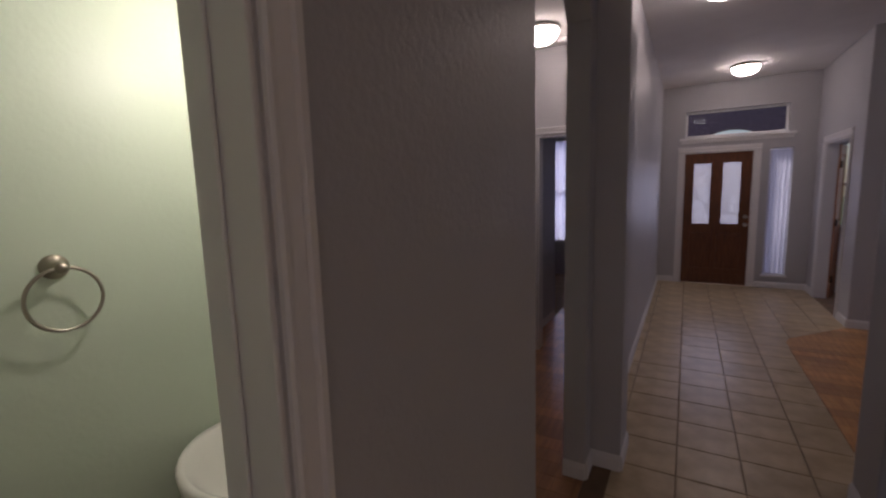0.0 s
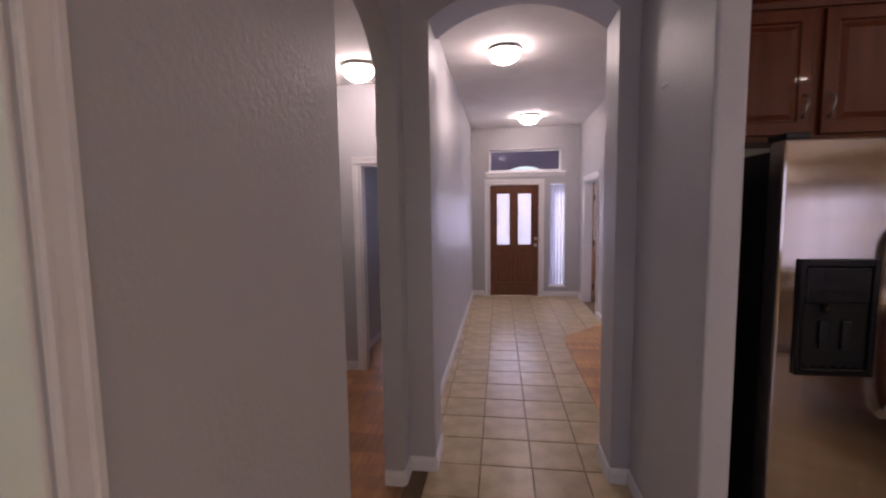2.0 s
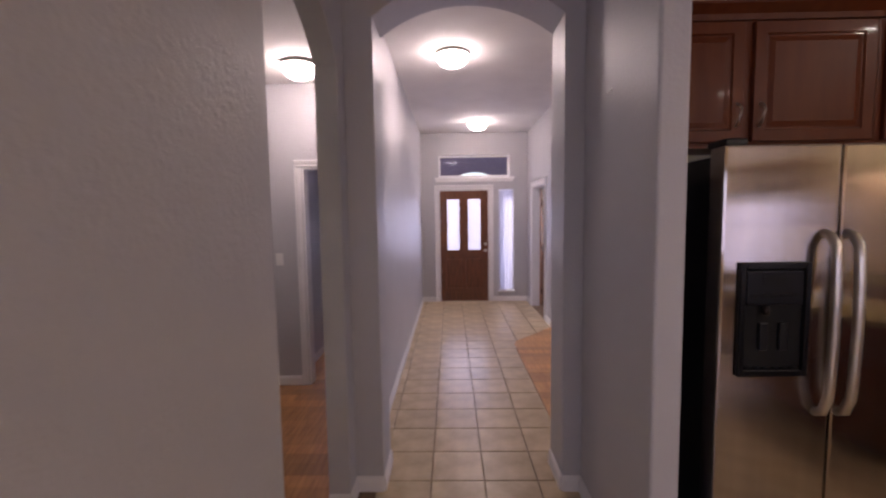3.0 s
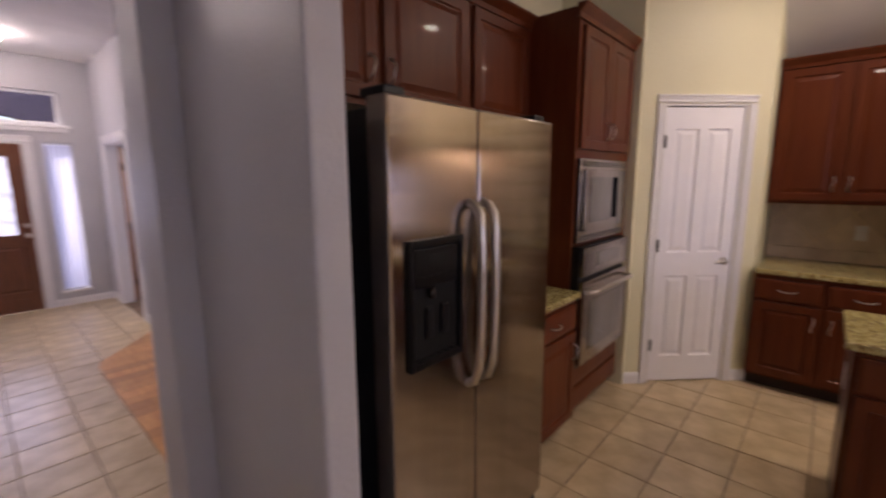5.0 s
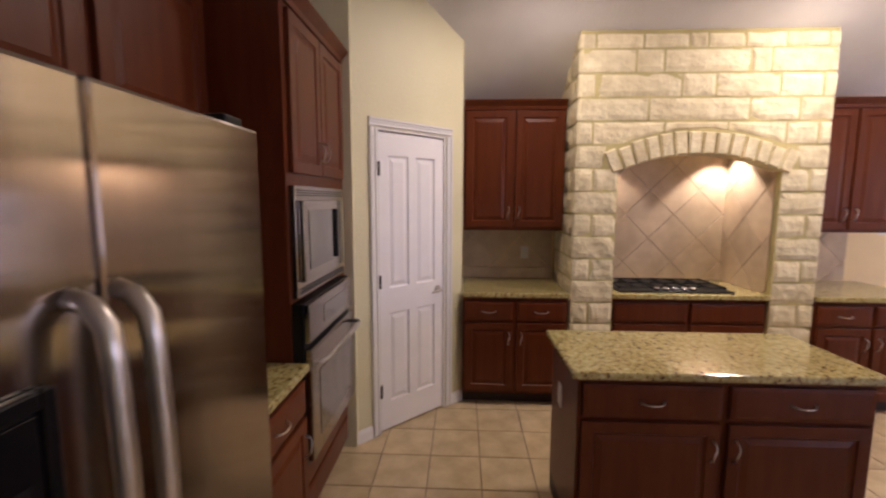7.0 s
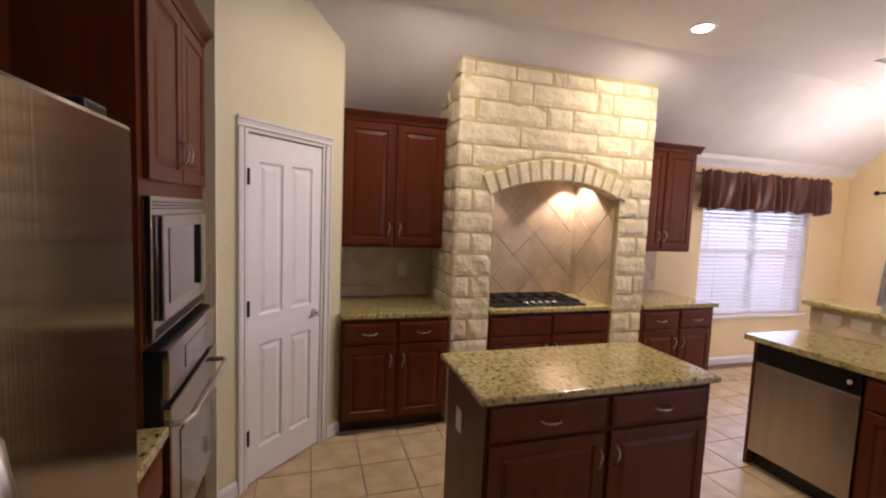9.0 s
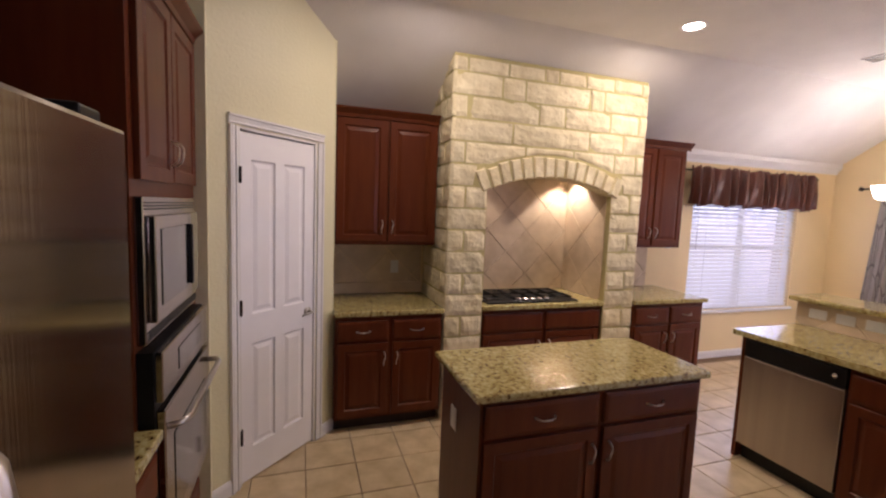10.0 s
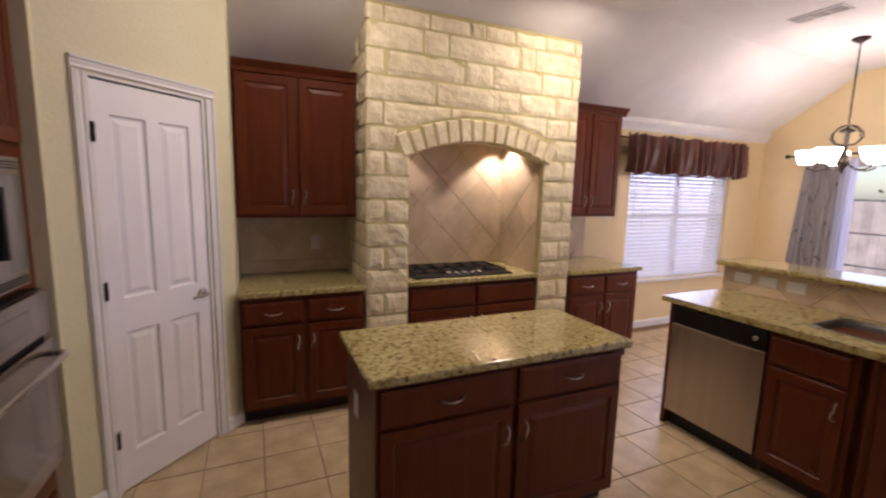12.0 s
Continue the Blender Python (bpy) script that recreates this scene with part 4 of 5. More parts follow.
for y, power in ((0.03, 12), (-0.96, 28)):
    c = thing("hood_lamp", "small lit spot lamp inside the stone arch", "spot lamp", "hood lamps", pose(4.76, y, 2.118))
    part("lamp_ring", lathe(bmesh.new(), [(0.03, 0), (0.028, -0.012), (0.001, -0.016)], 16), NICKEL, c, "nickel lamp ring", True)
    sp = new("hood_spot", bpy.data.lights.new("hood_spot", "SPOT"))
    sp.data.energy, sp.data.spot_size, sp.data.spot_blend, sp.data.shadow_soft_size, sp.data.color = power, radians(98), 0.3, 0.03, (1.0, 0.88, 0.72)
    sp.matrix_world = look((4.74, y, 2.09), (4.76, y, 1.2))
solo("hood_liner", box(4.402, 4.92, -1.086, 0.09, 2.12, 2.15), STEEL, "steel hood liner inside the stone arch", "range hood")

# cooktop
ct = thing("cooktop", "black gas cooktop with iron grates and metal knobs", "cooktop", at=pose(4.30, 0.02, 0.923, 0, 0, EAST))
part("plate", box(0.0, 0.88, 0.02, 0.53, 0.0, 0.014, bevel=0.005), BLACK, ct, "black glass plate")
for i in range(3):
    x0 = 0.02 + i * 0.285
    bm = bmesh.new()
    for a in (0.0, 0.13, 0.26):
        boxb(bm, x0 + a, x0 + a + 0.012, 0.10, 0.50, 0.022, 0.032)
    for b in (0.10, 0.29, 0.488):
        boxb(bm, x0 + 0.0125, x0 + 0.1295, b, b + 0.012, 0.023, 0.031)
        boxb(bm, x0 + 0.1425, x0 + 0.2595, b, b + 0.012, 0.023, 0.031)
    for a in (0.001, 0.261):
        for b in (0.102, 0.489):
            boxb(bm, x0 + a, x0 + a + 0.01, b, b + 0.01, 0.0142, 0.0218)
    part("grate", bm, BLACK_MATT, ct, "black iron grate")
    for y in (0.20, 0.40):
        part("burner", lathe(bmesh.new(), [(0.04, 0.0145), (0.04, 0.019), (0.03, 0.0215), (0.001, 0.0215)], 20, (x0 + 0.136, y, 0)), BLACK_MATT, ct, smooth=True)
for i in range(5):
    part("knob", lathe(bmesh.new(), [(0.024, 0.0145), (0.022, 0.036), (0.018, 0.04), (0.001, 0.041)], 16, (0.30 + i * 0.07, 0.06, 0)), CHROME, ct, "polished metal knob", True)

# window dressing
bl = thing("window_blind", "white horizontal slat blind, closed over the window", "blind", at=pose(4.95, -2.80, 0, 0, 0, EAST))
part("head_rail", box(0.01, 1.74, 0.02, 0.06, 2.05, 2.095), BLIND, bl)
slat = bmesh.new()
prism(slat, [(-0.018, -0.017), (0.0, 0.0015), (0.017, 0.0155), (0.0155, 0.0175), (-0.0015, 0.0035), (-0.0195, -0.0155)], (0.012, 1.738), "x")
slat_mesh = finish("slat", slat, BLIND)
for k in range(31):
    s = new("slat", slat_mesh)
    s.parent, s.location = bl, (0, 0.035, 0.648 + k * 0.0462)
for x in (0.25, 0.87, 1.49):
    part("ladder_cord", box(x - 0.002, x + 0.002, 0.012, 0.014, 0.62, 2.05), BLIND, bl)
part("tilt_wand", tube(bmesh.new(), [(0.1, 0.005, 2.04), (0.1, 0.004, 1.35)], 0.004, 8), BLIND, bl)
part("bottom_rail", box(0.012, 1.738, 0.02, 0.05, 0.605, 0.622, bevel=0.003), BLIND, bl)


def cloth(x0, x1, z0, z1, folds, amp, gather=0.0, hem=0.0, n=160, rows=14, seed=1, rough=0.0, flare=0.0, ruffle=0.0):
    bm = bmesh.new()
    rng = random.Random(seed)
    ph = [rng.uniform(0, 6.3) for _ in range(3)]
    grid = []
    for j in range(rows + 1):
        v = j / rows
        row = []
        for i in range(n + 1):
            u = i / n
            w = 2 * math.pi * folds * (u + 0.012 * math.sin(9 * u + ph[0]))
            if rough:
                w += rough * math.sin(2 * math.pi * 3.7 * u + ph[2]) + 0.6 * rough * math.sin(2 * math.pi * 7.3 * u + ph[1])
            y = amp * (0.5 + 0.5 * v) * (math.sin(w + ph[1]) + 0.35 * math.sin(2.3 * w + ph[2] + 2 * v)) - gather * v * (1 - v)
            row.append(bm.verts.new((x0 + (x1 - x0) * u - flare * v * (1 - u), y - amp * 1.4, z1 + (z0 - z1) * v + hem * math.sin(w * 0.5 + ph[0]) * v + ruffle * math.sin(w * 1.4) * (1 - v) ** 4)))
        grid.append(row)
    for a, b in zip(grid, grid[1:]):
        for i in range(n):
            bm.faces.new((a[i], a[i + 1], b[i + 1], b[i]))
    return bm


def thicken(ob, t):
    s = ob.modifiers.new("thickness", "SOLIDIFY")
    s.thickness = t
    return ob


va = thing("window_valance", "gathered brown satin valance with a beaded fringe", "valance", at=pose(4.93, -2.615, 0, 0, 0, EAST))
thicken(part("cloth", cloth(0.0, 2.05, 1.85, 2.275, 12, 0.05, 0.05, 0.022, n=260, rough=0.9, ruffle=0.012), FABRIC, va, smooth=True), 0.003)
part("rod", tube(bmesh.new(), [(-0.05, -0.035, 2.235), (2.11, -0.035, 2.235)], 0.009, 10), BRONZE, va, "dark curtain rod", True)
for x in (-0.065, 2.125):
    bm = bmesh.new()
    bmesh.ops.create_icosphere(bm, subdivisions=2, radius=0.024, matrix=Matrix.Translation((x, -0.035, 2.235)))
    part("finial", bm, BRONZE, va, "dark round finial", True)
bead = bmesh.new()
bmesh.ops.create_icosphere(bead, subdivisions=1, radius=0.006)
bead_mesh = finish("bead", bead, FABRIC)
for k in range(52):
    b = new("bead", bead_mesh)
    b.parent, b.location = va, (0.02 + k * 0.04, -0.032, 1.835 + 0.005 * math.sin(k))

# glazed door of the gable wall
gd = thing("patio_door", "white framed sliding glass door with dark bars", "patio door", at=pose(4.05, -5.2, 0, 0, 0, SOUTH))
for a, b, c, d in ((0.0, 0.06, 0, 2.05), (1.84, 1.9, 0, 2.05), (0.92, 0.98, 0.06, 1.99), (0.06, 1.84, 1.99, 2.05), (0.06, 1.84, 0, 0.06)):
    part("frame", box(a, b, 0.04, 0.10, c, d, bevel=0.004), TRIM, gd)
for a, b in ((0.06, 0.92), (0.98, 1.84)):
    g = part("pane", box(a, b, 0.065, 0.071, 0.06, 1.99), GLASS, gd, "clear glass pane")
    g.visible_shadow = False
    for z in (0.45, 0.84, 1.22, 1.60):
        part("bar", box(a, b, 0.05, 0.0645, z, z + 0.018), BAR_GREY, gd)
cu = thing("curtain", "long grey patterned curtain hanging from a rod", "curtain", at=pose(4.50, -5.13, 0, 0, 0, SOUTH))
thicken(part("cloth", cloth(0.12, 0.48, 0.02, 2.10, 6, 0.03, n=90, seed=3, flare=0.13), CURTAIN, cu, smooth=True), 0.002)
part("rod", tube(bmesh.new(), [(-0.08, -0.045, 2.13), (2.6, -0.045, 2.13)], 0.011, 10), BRONZE, cu, "dark curtain rod", True)
bm = bmesh.new()
bmesh.ops.create_icosphere(bm, subdivisions=2, radius=0.028, matrix=Matrix.Translation((-0.1, -0.045, 2.13)))
part("finial", bm, BRONZE, cu, "dark round finial", True)
solo("sheer_curtain", cloth(0.0, 0.16, 0.03, 2.09, 3, 0.014, n=40, seed=9), sheer, "white sheer curtain beside the patterned curtain", "curtain", at=pose(4.04, -5.10, 0, 0, 0, SOUTH), smooth=True)
sc = solo("sheer_curtain", cloth(0.0, 0.26, 0.22, 2.02, 5, 0.012, n=60, seed=5), sheer, "white sheer curtain over the narrow sidelight", "curtain", at=pose(1.085, 8.10, 0), smooth=True)
solo("sheer_curtain", cloth(0.02, 1.88, 0.62, 2.38, 15, 0.012, n=120, seed=8), sheer, "white sheer curtain over the far room window", "curtain", at=pose(-2.6, 8.12, 0), smooth=True)
transom = thing("porch_wall", "brick porch arch outside the transom", "porch")
part("brick_panel", prism(bmesh.new(), [(-0.8, -0.2), (0.1, -0.2)] + arc(0.1, 1.5, 2.25, 2.62) + [(1.5, -0.2), (2.4, -0.2), (2.4, 3.8), (-0.8, 3.8)], (10.6, 10.8), "y"), BRICKWALL, transom)

# outdoors
fence = thing("fence", "weathered cedar board fence behind the lawn", "fence")
for k in range(90):
    part("board", box(-4 + k * 0.15, -3.855 + k * 0.15, -10.02, -10.0, -0.25, 1.58), FENCE, fence)
for z in (0.2, 1.3):
    part("rail", box(-4, 9.5, -10.06, -10.021, z, z + 0.09), FENCE, fence)


def tree(x, y, h, seed):
    t = thing("tree", "leafy green garden tree", "tree", "garden trees", pose(x, y, -0.25))
    rng = random.Random(seed)
    part("trunk", tube(bmesh.new(), [(0, 0, 0), (0.03, 0.02, h * 0.3), (0.0, 0.05, h * 0.6), (0.05, 0, h * 0.9)], [0.16, 0.12, 0.08, 0.02], 10), FENCE, t, "brown bark trunk")
    bm = bmesh.new()
    for _ in range(1800):
        a, r, z = rng.uniform(0, 6.283), rng.random() ** 0.5, rng.uniform(0.35, 1.05)
        rad = h * 0.42 * r * math.sin(min(1, (1.12 - z) / 0.7) * 1.57) * (1 + 0.25 * math.sin(a * 3 + seed))
        m = Matrix.Translation((rad * math.cos(a), rad * math.sin(a), z * h)) @ Euler((rng.uniform(0, 3), rng.uniform(0, 3), rng.uniform(0, 3))).to_matrix().to_4x4()
        s = rng.uniform(0.07, 0.15)
        vs = [bm.verts.new(m @ Vector(c)) for c in ((-s, 0, 0), (0, -s * 0.5, 0), (s, 0, 0), (0, s * 0.5, 0))]
        bm.faces.new(vs)
    part("crown", bm, LEAF, t, "green leafy crown")


for k, (x, y, h) in enumerate(((2.4, -27, 5.0), (8.5, -25, 5.0), (-1.5, -13.5, 5.5), (9.5, -7.0, 5.0))):
    tree(x, y, h, k)

# stones of the hood


def voussoir_top(y):
    r = 1.456
    c = 1.985 - r
    q = (r + 0.165) ** 2 - (y + 0.498) ** 2
    return c + math.sqrt(q) if q > 0 and abs(y + 0.498) < 0.70 else 0.0


def stone_bm(y0, y1, low, z1, rng, nu=5, nv=3):
    """A rough block facing west; low(y) gives its lower edge."""
    bm = bmesh.new()
    d = 0.022
    seed = Vector((rng.uniform(0, 50), rng.uniform(0, 50), rng.uniform(0, 50)))
    back, frontv = [], []
    for j in range(nv + 1):
        rb, rf = [], []
        for i in range(nu + 1):
            u, v = i / nu, j / nv
            y = y0 + (y1 - y0) * u
            zb = low(y)
            z = zb + (z1 - zb) * v
            e = 0.004
            yy = y + (e if i == 0 else -e if i == nu else 0) * 1
            zz = z + (e if j == 0 else -e if j == nv else 0)
            n1 = noise.noise(Vector((y * 9, z * 9, 0)) + seed)
            rb.append(bm.verts.new((XF + 0.03, y + 0.004 * n1, z + 0.003 * n1)))
            edge = i in (0, nu) or j in (0, nv)
            rf.append(bm.verts.new((XF + (0.008 if edge else 0.0) - d * 0.5 * n1, yy + 0.004 * n1, zz + 0.004 * noise.noise(Vector((z * 11, y * 11, 3)) + seed))))
        back.append(rb)
        frontv.append(rf)
    for j in range(nv):
        for i in range(nu):
            bm.faces.new((frontv[j][i], frontv[j][i + 1], frontv[j + 1][i + 1], frontv[j + 1][i]))
    loop = lambda g: [g[0][i] for i in range(nu + 1)] + [g[j][nu] for j in range(1, nv + 1)] + [g[nv][i] for i in range(nu - 1, -1, -1)] + [g[j][0] for j in range(nv - 1, 0, -1)]
    a, b = loop(back), loop(frontv)
    for k in range(len(a)):
        bm.faces.new((a[k], a[(k + 1) % len(a)], b[(k + 1) % len(b)], b[k]))
    return bm


hood = thing("stone_hood", "cream limestone hood and arch round the cooktop", "stone wall")
hood["kind"] = "structure"
rng = random.Random(11)
courses = [k * 2.73 / 16 for k in range(17)] + [ZTOP]
LAYOUT = {16: (0.066, 0.253, 0.43, 0.50, 0.645, 0.798, 0.957), 15: (0.227, 0.337, 0.669, 0.748), 14: (0.073, 0.41, 0.544, 0.788, 0.954), 13: (0.286, 0.68, 0.871), 12: (0.068, 0.352, 0.60, 0.827, 0.951),
          11: (0.19, 0.42, 0.62, 0.83), 10: (0.075, 0.30, 0.70, 0.93)}
for n_row, (z0, z1) in enumerate(zip(courses, courses[1:])):
    if n_row in LAYOUT and n_row > 10:
        rows_ = [[YL] + [YL + (YR - YL) * f for f in LAYOUT[n_row]] + [YR]]
    else:
        mid = [YL - 0.14] if n_row % 2 == 0 else []
        mid_r = [-1.09 - 0.20] if n_row % 2 == 0 else []
        rows_ = [[YL] + mid + [0.093], [-1.09] + mid_r + [YR]]
    for cuts in rows_:
        for y1, y0 in zip(cuts, cuts[1:]):
            g = 0.004 + rng.uniform(-0.0015, 0.002)
            u0, u1 = y0 + (g if y0 > cuts[-1] else 0), y1 - (g if y1 < cuts[0] else 0)
            low = lambda y: max(z0 + g, voussoir_top(y) + 0.012) if z1 > 1.9 else z0 + g
            steps = [u0 + (u1 - u0) * k / 12 for k in range(13)]
            ok = [v for v in steps if low(v) < z1 - g - 0.03]
            if len(ok) >= 3:
                part("stone", stone_bm(ok[0], ok[-1], low, z1 - g, rng, 7, 4), STONE, hood)
R0 = 1.456
span = math.asin(0.64 / R0)
for k in range(14):
    t0, t1 = -span + 2 * span * k / 14 + 0.004, -span + 2 * span * (k + 1) / 14 - 0.004
    bm = bmesh.new()
    cz = 1.985 - R0
    ext = 0.165 + rng.uniform(-0.02, 0.004)
    fr_, bk_ = [], []
    for r_, t_ in ((R0 - 0.004, t0), (R0 - 0.004, t1), (R0 + ext, t1 - 0.002), (R0 + ext, t0 + 0.002)):
        y, z = -0.498 + r_ * math.sin(t_), cz + r_ * math.cos(t_)
        mid_r, mid_t = R0 + ext / 2, (t0 + t1) / 2
        my, mz = -0.498 + mid_r * math.sin(mid_t), cz + mid_r * math.cos(mid_t)
        bk_.append(bm.verts.new((XF + 0.12, y, z)))
        fr_.append((bm.verts.new((XF + 0.006, y, z)), bm.verts.new((XF - 0.012 - rng.uniform(0, 0.006), y + (my - y) * 0.16, z + (mz - z) * 0.12))))
    for i in range(4):
        j = (i + 1) % 4
        bm.faces.new((bk_[i], bk_[j], fr_[j][0], fr_[i][0]))
        bm.faces.new((fr_[i][0], fr_[j][0], fr_[j][1], fr_[i][1]))
    bm.faces.new([f[1] for f in fr_])
    bm.faces.new(bk_)
    part("arch_stone", bm, STONE, hood)
# the side return beside the cabinets
side = thing("stone_return", "cream limestone side of the hood", "stone wall", at=Matrix.Translation((XF, YL, 0)) @ Matrix.Rotation(radians(-90), 4, "Z") @ Matrix.Translation((-XF, 0, 0)))
side["kind"] = "structure"
for n_row, (z0, z1) in enumerate(zip(courses, courses[1:])):
    cuts = [0.0, 0.16 + 0.12 * (n_row % 2), 0.42 + 0.05 * (n_row % 3), 0.685]
    for y0, y1 in zip(cuts, cuts[1:]):
        top = z1 - 0.006
        part("stone", stone_bm(y0 + (0.006 if y0 > 0 else -0.004), y1 - 0.006, lambda y: z0 + 0.006, top, rng, 4, 3), STONE, side)


def clip_poly(poly, x0, x1, z0, z1):
    for ax, lim, sign in ((0, x0, 1), (0, x1, -1), (1, z0, 1), (1, z1, -1)):
        out = []
        for i in range(len(poly)):
            p, q = poly[i], poly[(i + 1) % len(poly)]
            dp, dq = sign * (p[ax] - lim), sign * (q[ax] - lim)
            if dp >= 0:
                out.append(p)
            if dp * dq < 0:
                s = dp / (dp - dq)
                out.append((p[0] + s * (q[0] - p[0]), p[1] + s * (q[1] - p[1])))
        poly = out
        if len(poly) < 3:
            return []
    return poly


def area(p):
    return abs(sum(p[i][0] * p[(i + 1) % len(p)][1] - p[(i + 1) % len(p)][0] * p[i][1] for i in range(len(p)))) / 2


def tile_bm(poly, t, bevel=0.002, axis="z", at=0.0, sign=1):
    cx, cy = sum(p[0] for p in poly) / len(poly), sum(p[1] for p in poly) / len(poly)
    bm = bmesh.new()

    def v(p, h):
        h = at + sign * h
        return bm.verts.new((p[0], p[1], h) if axis == "z" else (p[0], h, p[1]))
    base = [v(p, 0) for p in poly]
    edge = [v(p, t - bevel) for p in poly]
    top = [v((p[0] + (cx - p[0]) * bevel * 8, p[1] + (cy - p[1]) * bevel * 8), t) for p in poly]
    for i in range(len(poly)):
        j = (i + 1) % len(poly)
        bm.faces.new((base[i], base[j], edge[j], edge[i]))
        bm.faces.new((edge[i], edge[j], top[j], top[i]))
    bm.faces.new(top)
    bm.faces.new(base)
    return bm


def diagonal_tiles(parent, x0, x1, z0, z1, pitch, ox, oz, gap=0.004):
    h = pitch / math.sqrt(2)
    for i in range(-12, 13):
        for j in range(-12, 13):
            cx, cz = ox + (i + j) * h, oz + (i - j) * h
            k = h - gap * 0.7
            poly = clip_poly([(cx - k, cz), (cx, cz - k), (cx + k, cz), (cx, cz + k)], x0, x1, z0, z1)
            if poly and area(poly) > 0.0004:
                part("tile", tile_bm(poly, 0.007, axis="y", sign=-1), SPLASH, parent)


for nm, m, w, z0, z1, lab in (("niche_tiles", pose(4.924, 0.091, 0, 0, 0, EAST), 1.178, 0.923, 2.118, "beige stone tiles laid diagonally behind the cooktop"),
                             ("niche_side_tiles", pose(4.92, -1.086, 0, 0, 0, 180), 0.60, 0.923, 2.118, "beige stone tiles laid diagonally on the niche side"),
                             ("niche_side_tiles", pose(4.32, 0.090, 0, 0, 0, 0), 0.60, 0.923, 2.118, "beige stone tiles laid diagonally on the niche side"),
                             ("bar_splash_tiles", pose(3.36, -2.144, 0, 0, 0, 180), 1.61, 0.923, 1.10, "beige stone tiles between the counter and the bar top"),
                             ("splash_tiles", pose(4.945, 1.246, 0, 0, 0, EAST), 0.815, 1.02, 1.388, "beige stone tiles above the corner counter"),
                             ("splash_tiles", pose(4.945, -1.42, 0, 0, 0, EAST), 0.76, 0.923, 1.388, "beige stone tiles above the end counter")):
    tt = thing(nm, lab, "wall tiles", at=m)
    tt["kind"] = "structure"
    diagonal_tiles(tt, 0.0, w, z0, z1, 0.305, 0.30, 1.30)
for i in range(3):
    plate("outlet", pose(3.214 - i * 0.17, -2.1365, 1.027, 0, 0, 180), "white double outlet on the bar splash", w=0.115, h=0.072)
solo("granite_upstand", box(4.915, 4.936, 0.424, 1.244, 0.9225, 1.019, bevel=0.003), SPLASH, "low stone upstand behind the corner counter", "upstand")

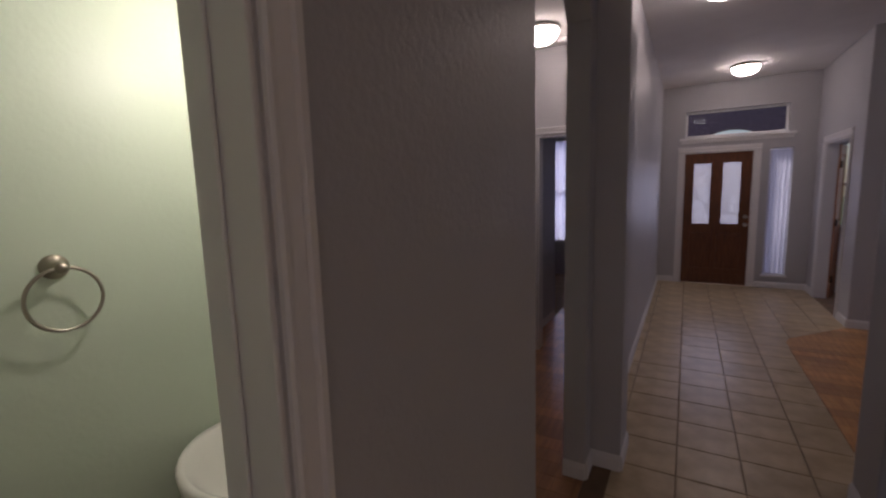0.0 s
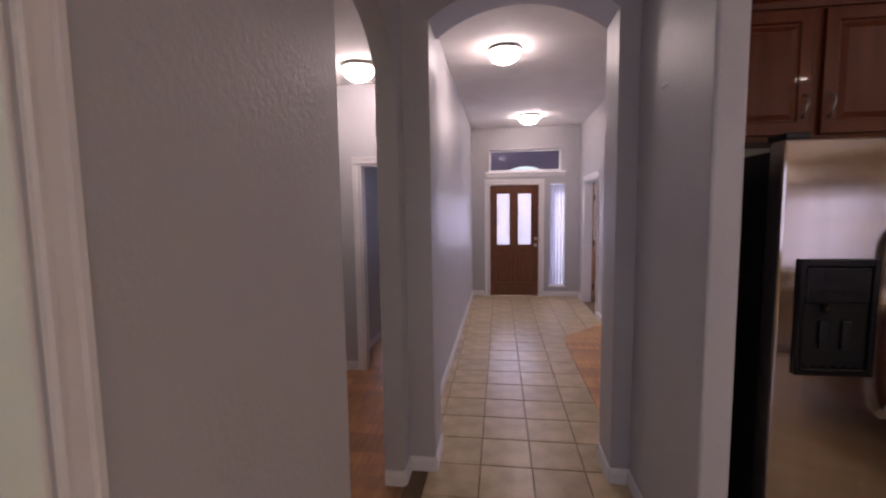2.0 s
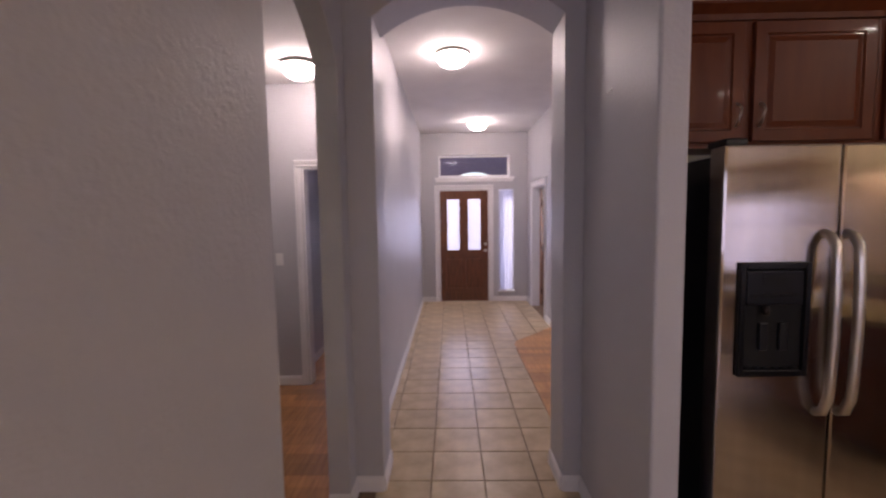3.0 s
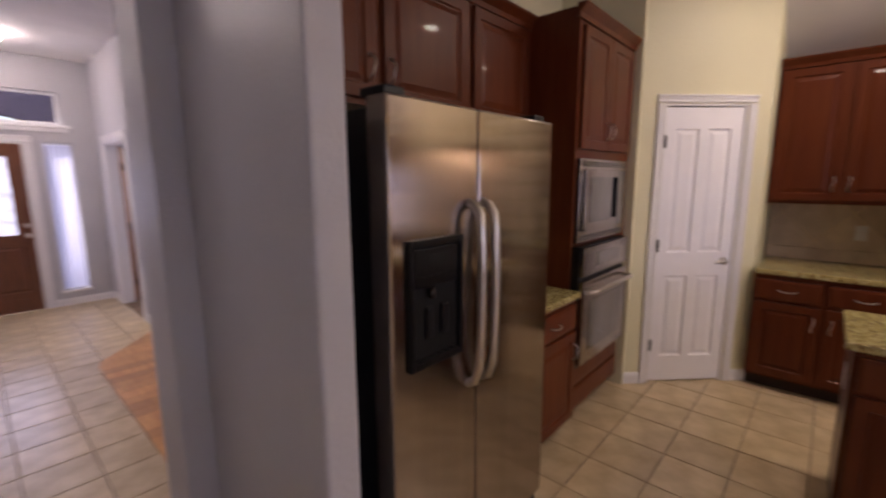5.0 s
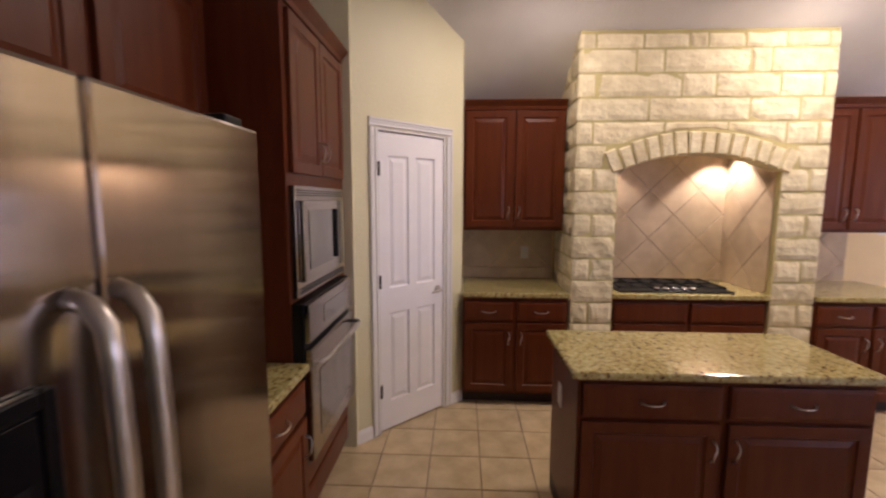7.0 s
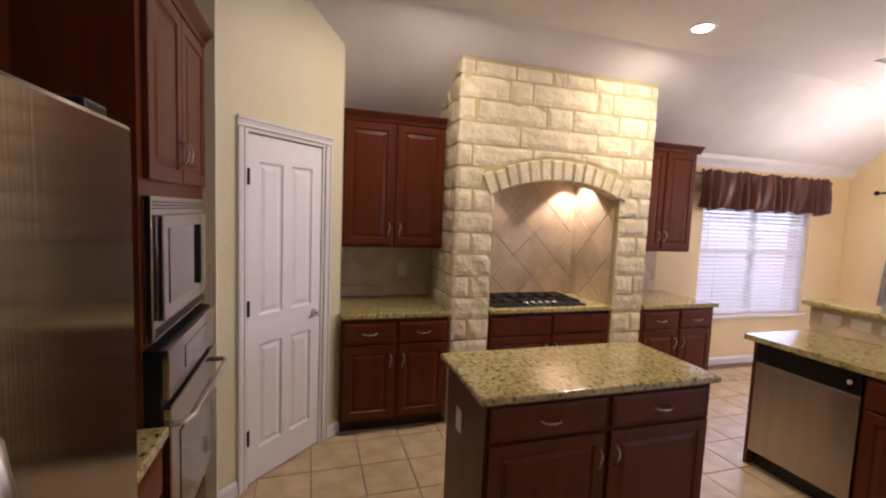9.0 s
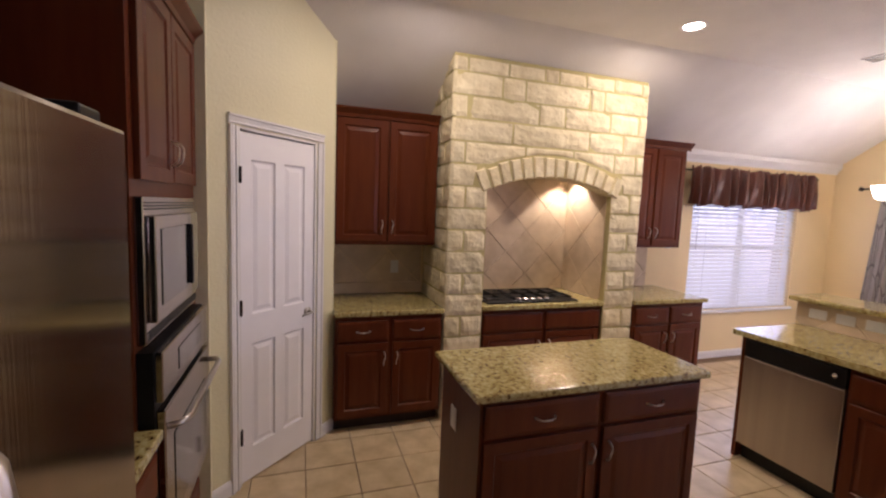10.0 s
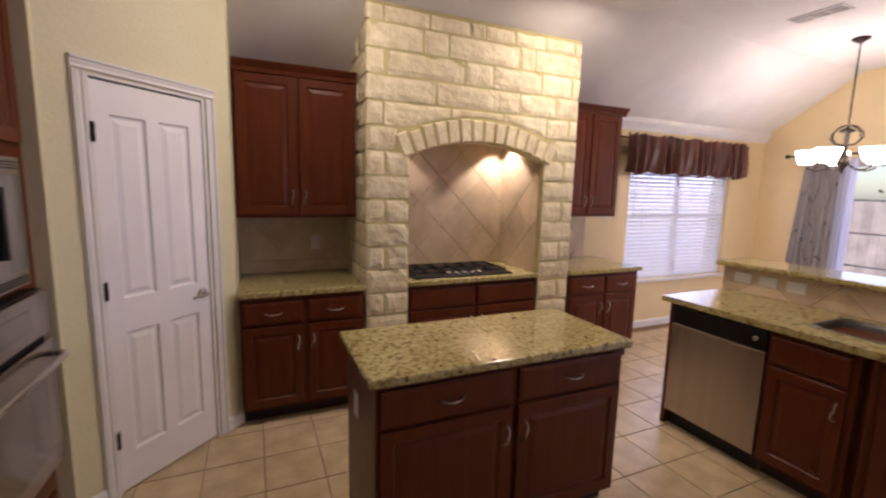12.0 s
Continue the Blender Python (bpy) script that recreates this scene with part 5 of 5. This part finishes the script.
# floor pieces, last
P, X0, Y0 = 0.3165, 0.071, 1.13
tiled = [(-0.36, 0.965, 2.9, 8.069), (-0.36, 0.93, -0.8, 2.9)]
tiles = thing("floor_tiles", "beige ceramic floor tiles with brown joints", "floor tiles")
tiles["kind"] = "structure"
tile_mesh = finish("tile", tile_bm([(-P / 2 + 0.003, -P / 2 + 0.003), (P / 2 - 0.003, -P / 2 + 0.003), (P / 2 - 0.003, P / 2 - 0.003), (-P / 2 + 0.003, P / 2 - 0.003)], 0.0098), TILE)
rest = bmesh.new()
count = 0
for i in range(-15, 17):
    for j in range(-21, 24):
        cx, cy = X0 + (i + 0.5) * P, Y0 + (j + 0.5) * P
        if cy > 2.6:
            lim = (-0.32, 0.962) if cy < 5.6 else (-0.32, 1.6)
            if not (lim[0] - P / 2 < cx < lim[1] + P / 2):
                continue
            k = P / 2 - 0.003
            poly = clip_poly([(cx - k, cy - k), (cx + k, cy - k), (cx + k, cy + k), (cx - k, cy + k)], -0.36, 1.6, 0, 8.07)
            # cut along the wooden floor
            if cy < 6.4 and poly:
                cutp = []
                f = lambda p: (0.962 - p[0]) if p[1] < 5.5 else (p[1] - 5.5) * 0.638 / 0.7 + 0.962 - p[0]
                for a in range(len(poly)):
                    p, q = poly[a], poly[(a + 1) % len(poly)]
                    if f(p) >= 0:
                        cutp.append(p)
                    if f(p) * f(q) < 0:
                        s = f(p) / (f(p) - f(q))
                        cutp.append((p[0] + s * (q[0] - p[0]), p[1] + s * (q[1] - p[1])))
                poly = cutp
            if not poly or len(poly) < 3 or area(poly) < 0.001:
                continue
            if area(poly) > (2 * k) ** 2 * 0.98:
                o = new("tile", tile_mesh)
                o.parent, o.location = tiles, (cx, cy, -0.010)
            else:
                part("tile", tile_bm(poly, 0.0098, at=-0.010), TILE, tiles)
            continue
        if cx < -0.36 and cy > -0.8:
            continue
        if -0.4 < cx < 4.4 and -2.6 < cy < 2.6 and not (1.1 < cx and cy > 2.2) and not (cx > 3.75 and cy > 2.0):
            o = new("tile", tile_mesh)
            o.parent, o.location = tiles, (cx, cy, -0.010)
            o.rotation_euler = (0, 0, math.pi / 2 * ((i * 7 + j * 3) % 4))
            count += 1
        elif cy < -0.8 and cx < 4.95:
            bm2 = tile_bm([(cx - P / 2 + 0.003, cy - P / 2 + 0.003), (cx + P / 2 - 0.003, cy - P / 2 + 0.003), (cx + P / 2 - 0.003, cy + P / 2 - 0.003), (cx - P / 2 + 0.003, cy + P / 2 - 0.003)], 0.0098, at=-0.010)
            me = bpy.data.meshes.new("tmp")
            bm2.to_mesh(me)
            rest.from_mesh(me)
            bm2.free()
            bpy.data.meshes.remove(me)
ob = part("far_tiles", rest, TILE, tiles)
ob["kind"] = "stuff"


def planks(name, x0, x1, y0, y1, material, label, along="y", w=0.12, keep=None, seed=2):
    t = thing(name, label, "wood floor")
    t["kind"] = "structure"
    r = random.Random(seed)
    a0, a1, b0, b1 = (x0, x1, y0, y1) if along == "y" else (y0, y1, x0, x1)
    a = a0
    while a < a1 - 0.01:
        b = b0 - r.uniform(0, 0.9)
        while b < b1:
            l = r.uniform(0.7, 1.3)
            q = [(a + 0.0008, b + 0.0008), (min(a + w, a1) - 0.0008, b + 0.0008), (min(a + w, a1) - 0.0008, b + l - 0.0008), (a + 0.0008, b + l - 0.0008)]
            q = clip_poly(q, a0, a1, b0, b1)
            if along != "y":
                q = [(p[1], p[0]) for p in q]
            if keep and q:
                out = []
                for i in range(len(q)):
                    p, s_ = q[i], q[(i + 1) % len(q)]
                    if keep(p) >= 0:
                        out.append(p)
                    if keep(p) * keep(s_) < 0:
                        s = keep(p) / (keep(p) - keep(s_))
                        out.append((p[0] + s * (s_[0] - p[0]), p[1] + s * (s_[1] - p[1])))
                q = out
            if q and len(q) > 2 and area(q) > 0.0005:
                part("plank", tile_bm(q, 0.0102, bevel=0.0008, at=-0.010), material, t)
            b += l
        a += w


planks("dining_planks", 0.966, 3.4, 2.9, 6.2, PLANK, "honey oak plank floor of the room beside the hall", "x", keep=lambda p: p[0] - 0.966 - max(0, (p[1] - 5.5)) * 0.638 / 0.7)
planks("side_hall_planks", -1.48, -0.362, 1.57, 4.2, PLANK_DARK, "brown wooden plank floor of the side hall", "x", seed=4)
planks("bedroom_planks", -1.30, -0.47, 4.2, 8.07, PLANK_DARK, "brown wooden plank floor of the far room", "x", seed=5)
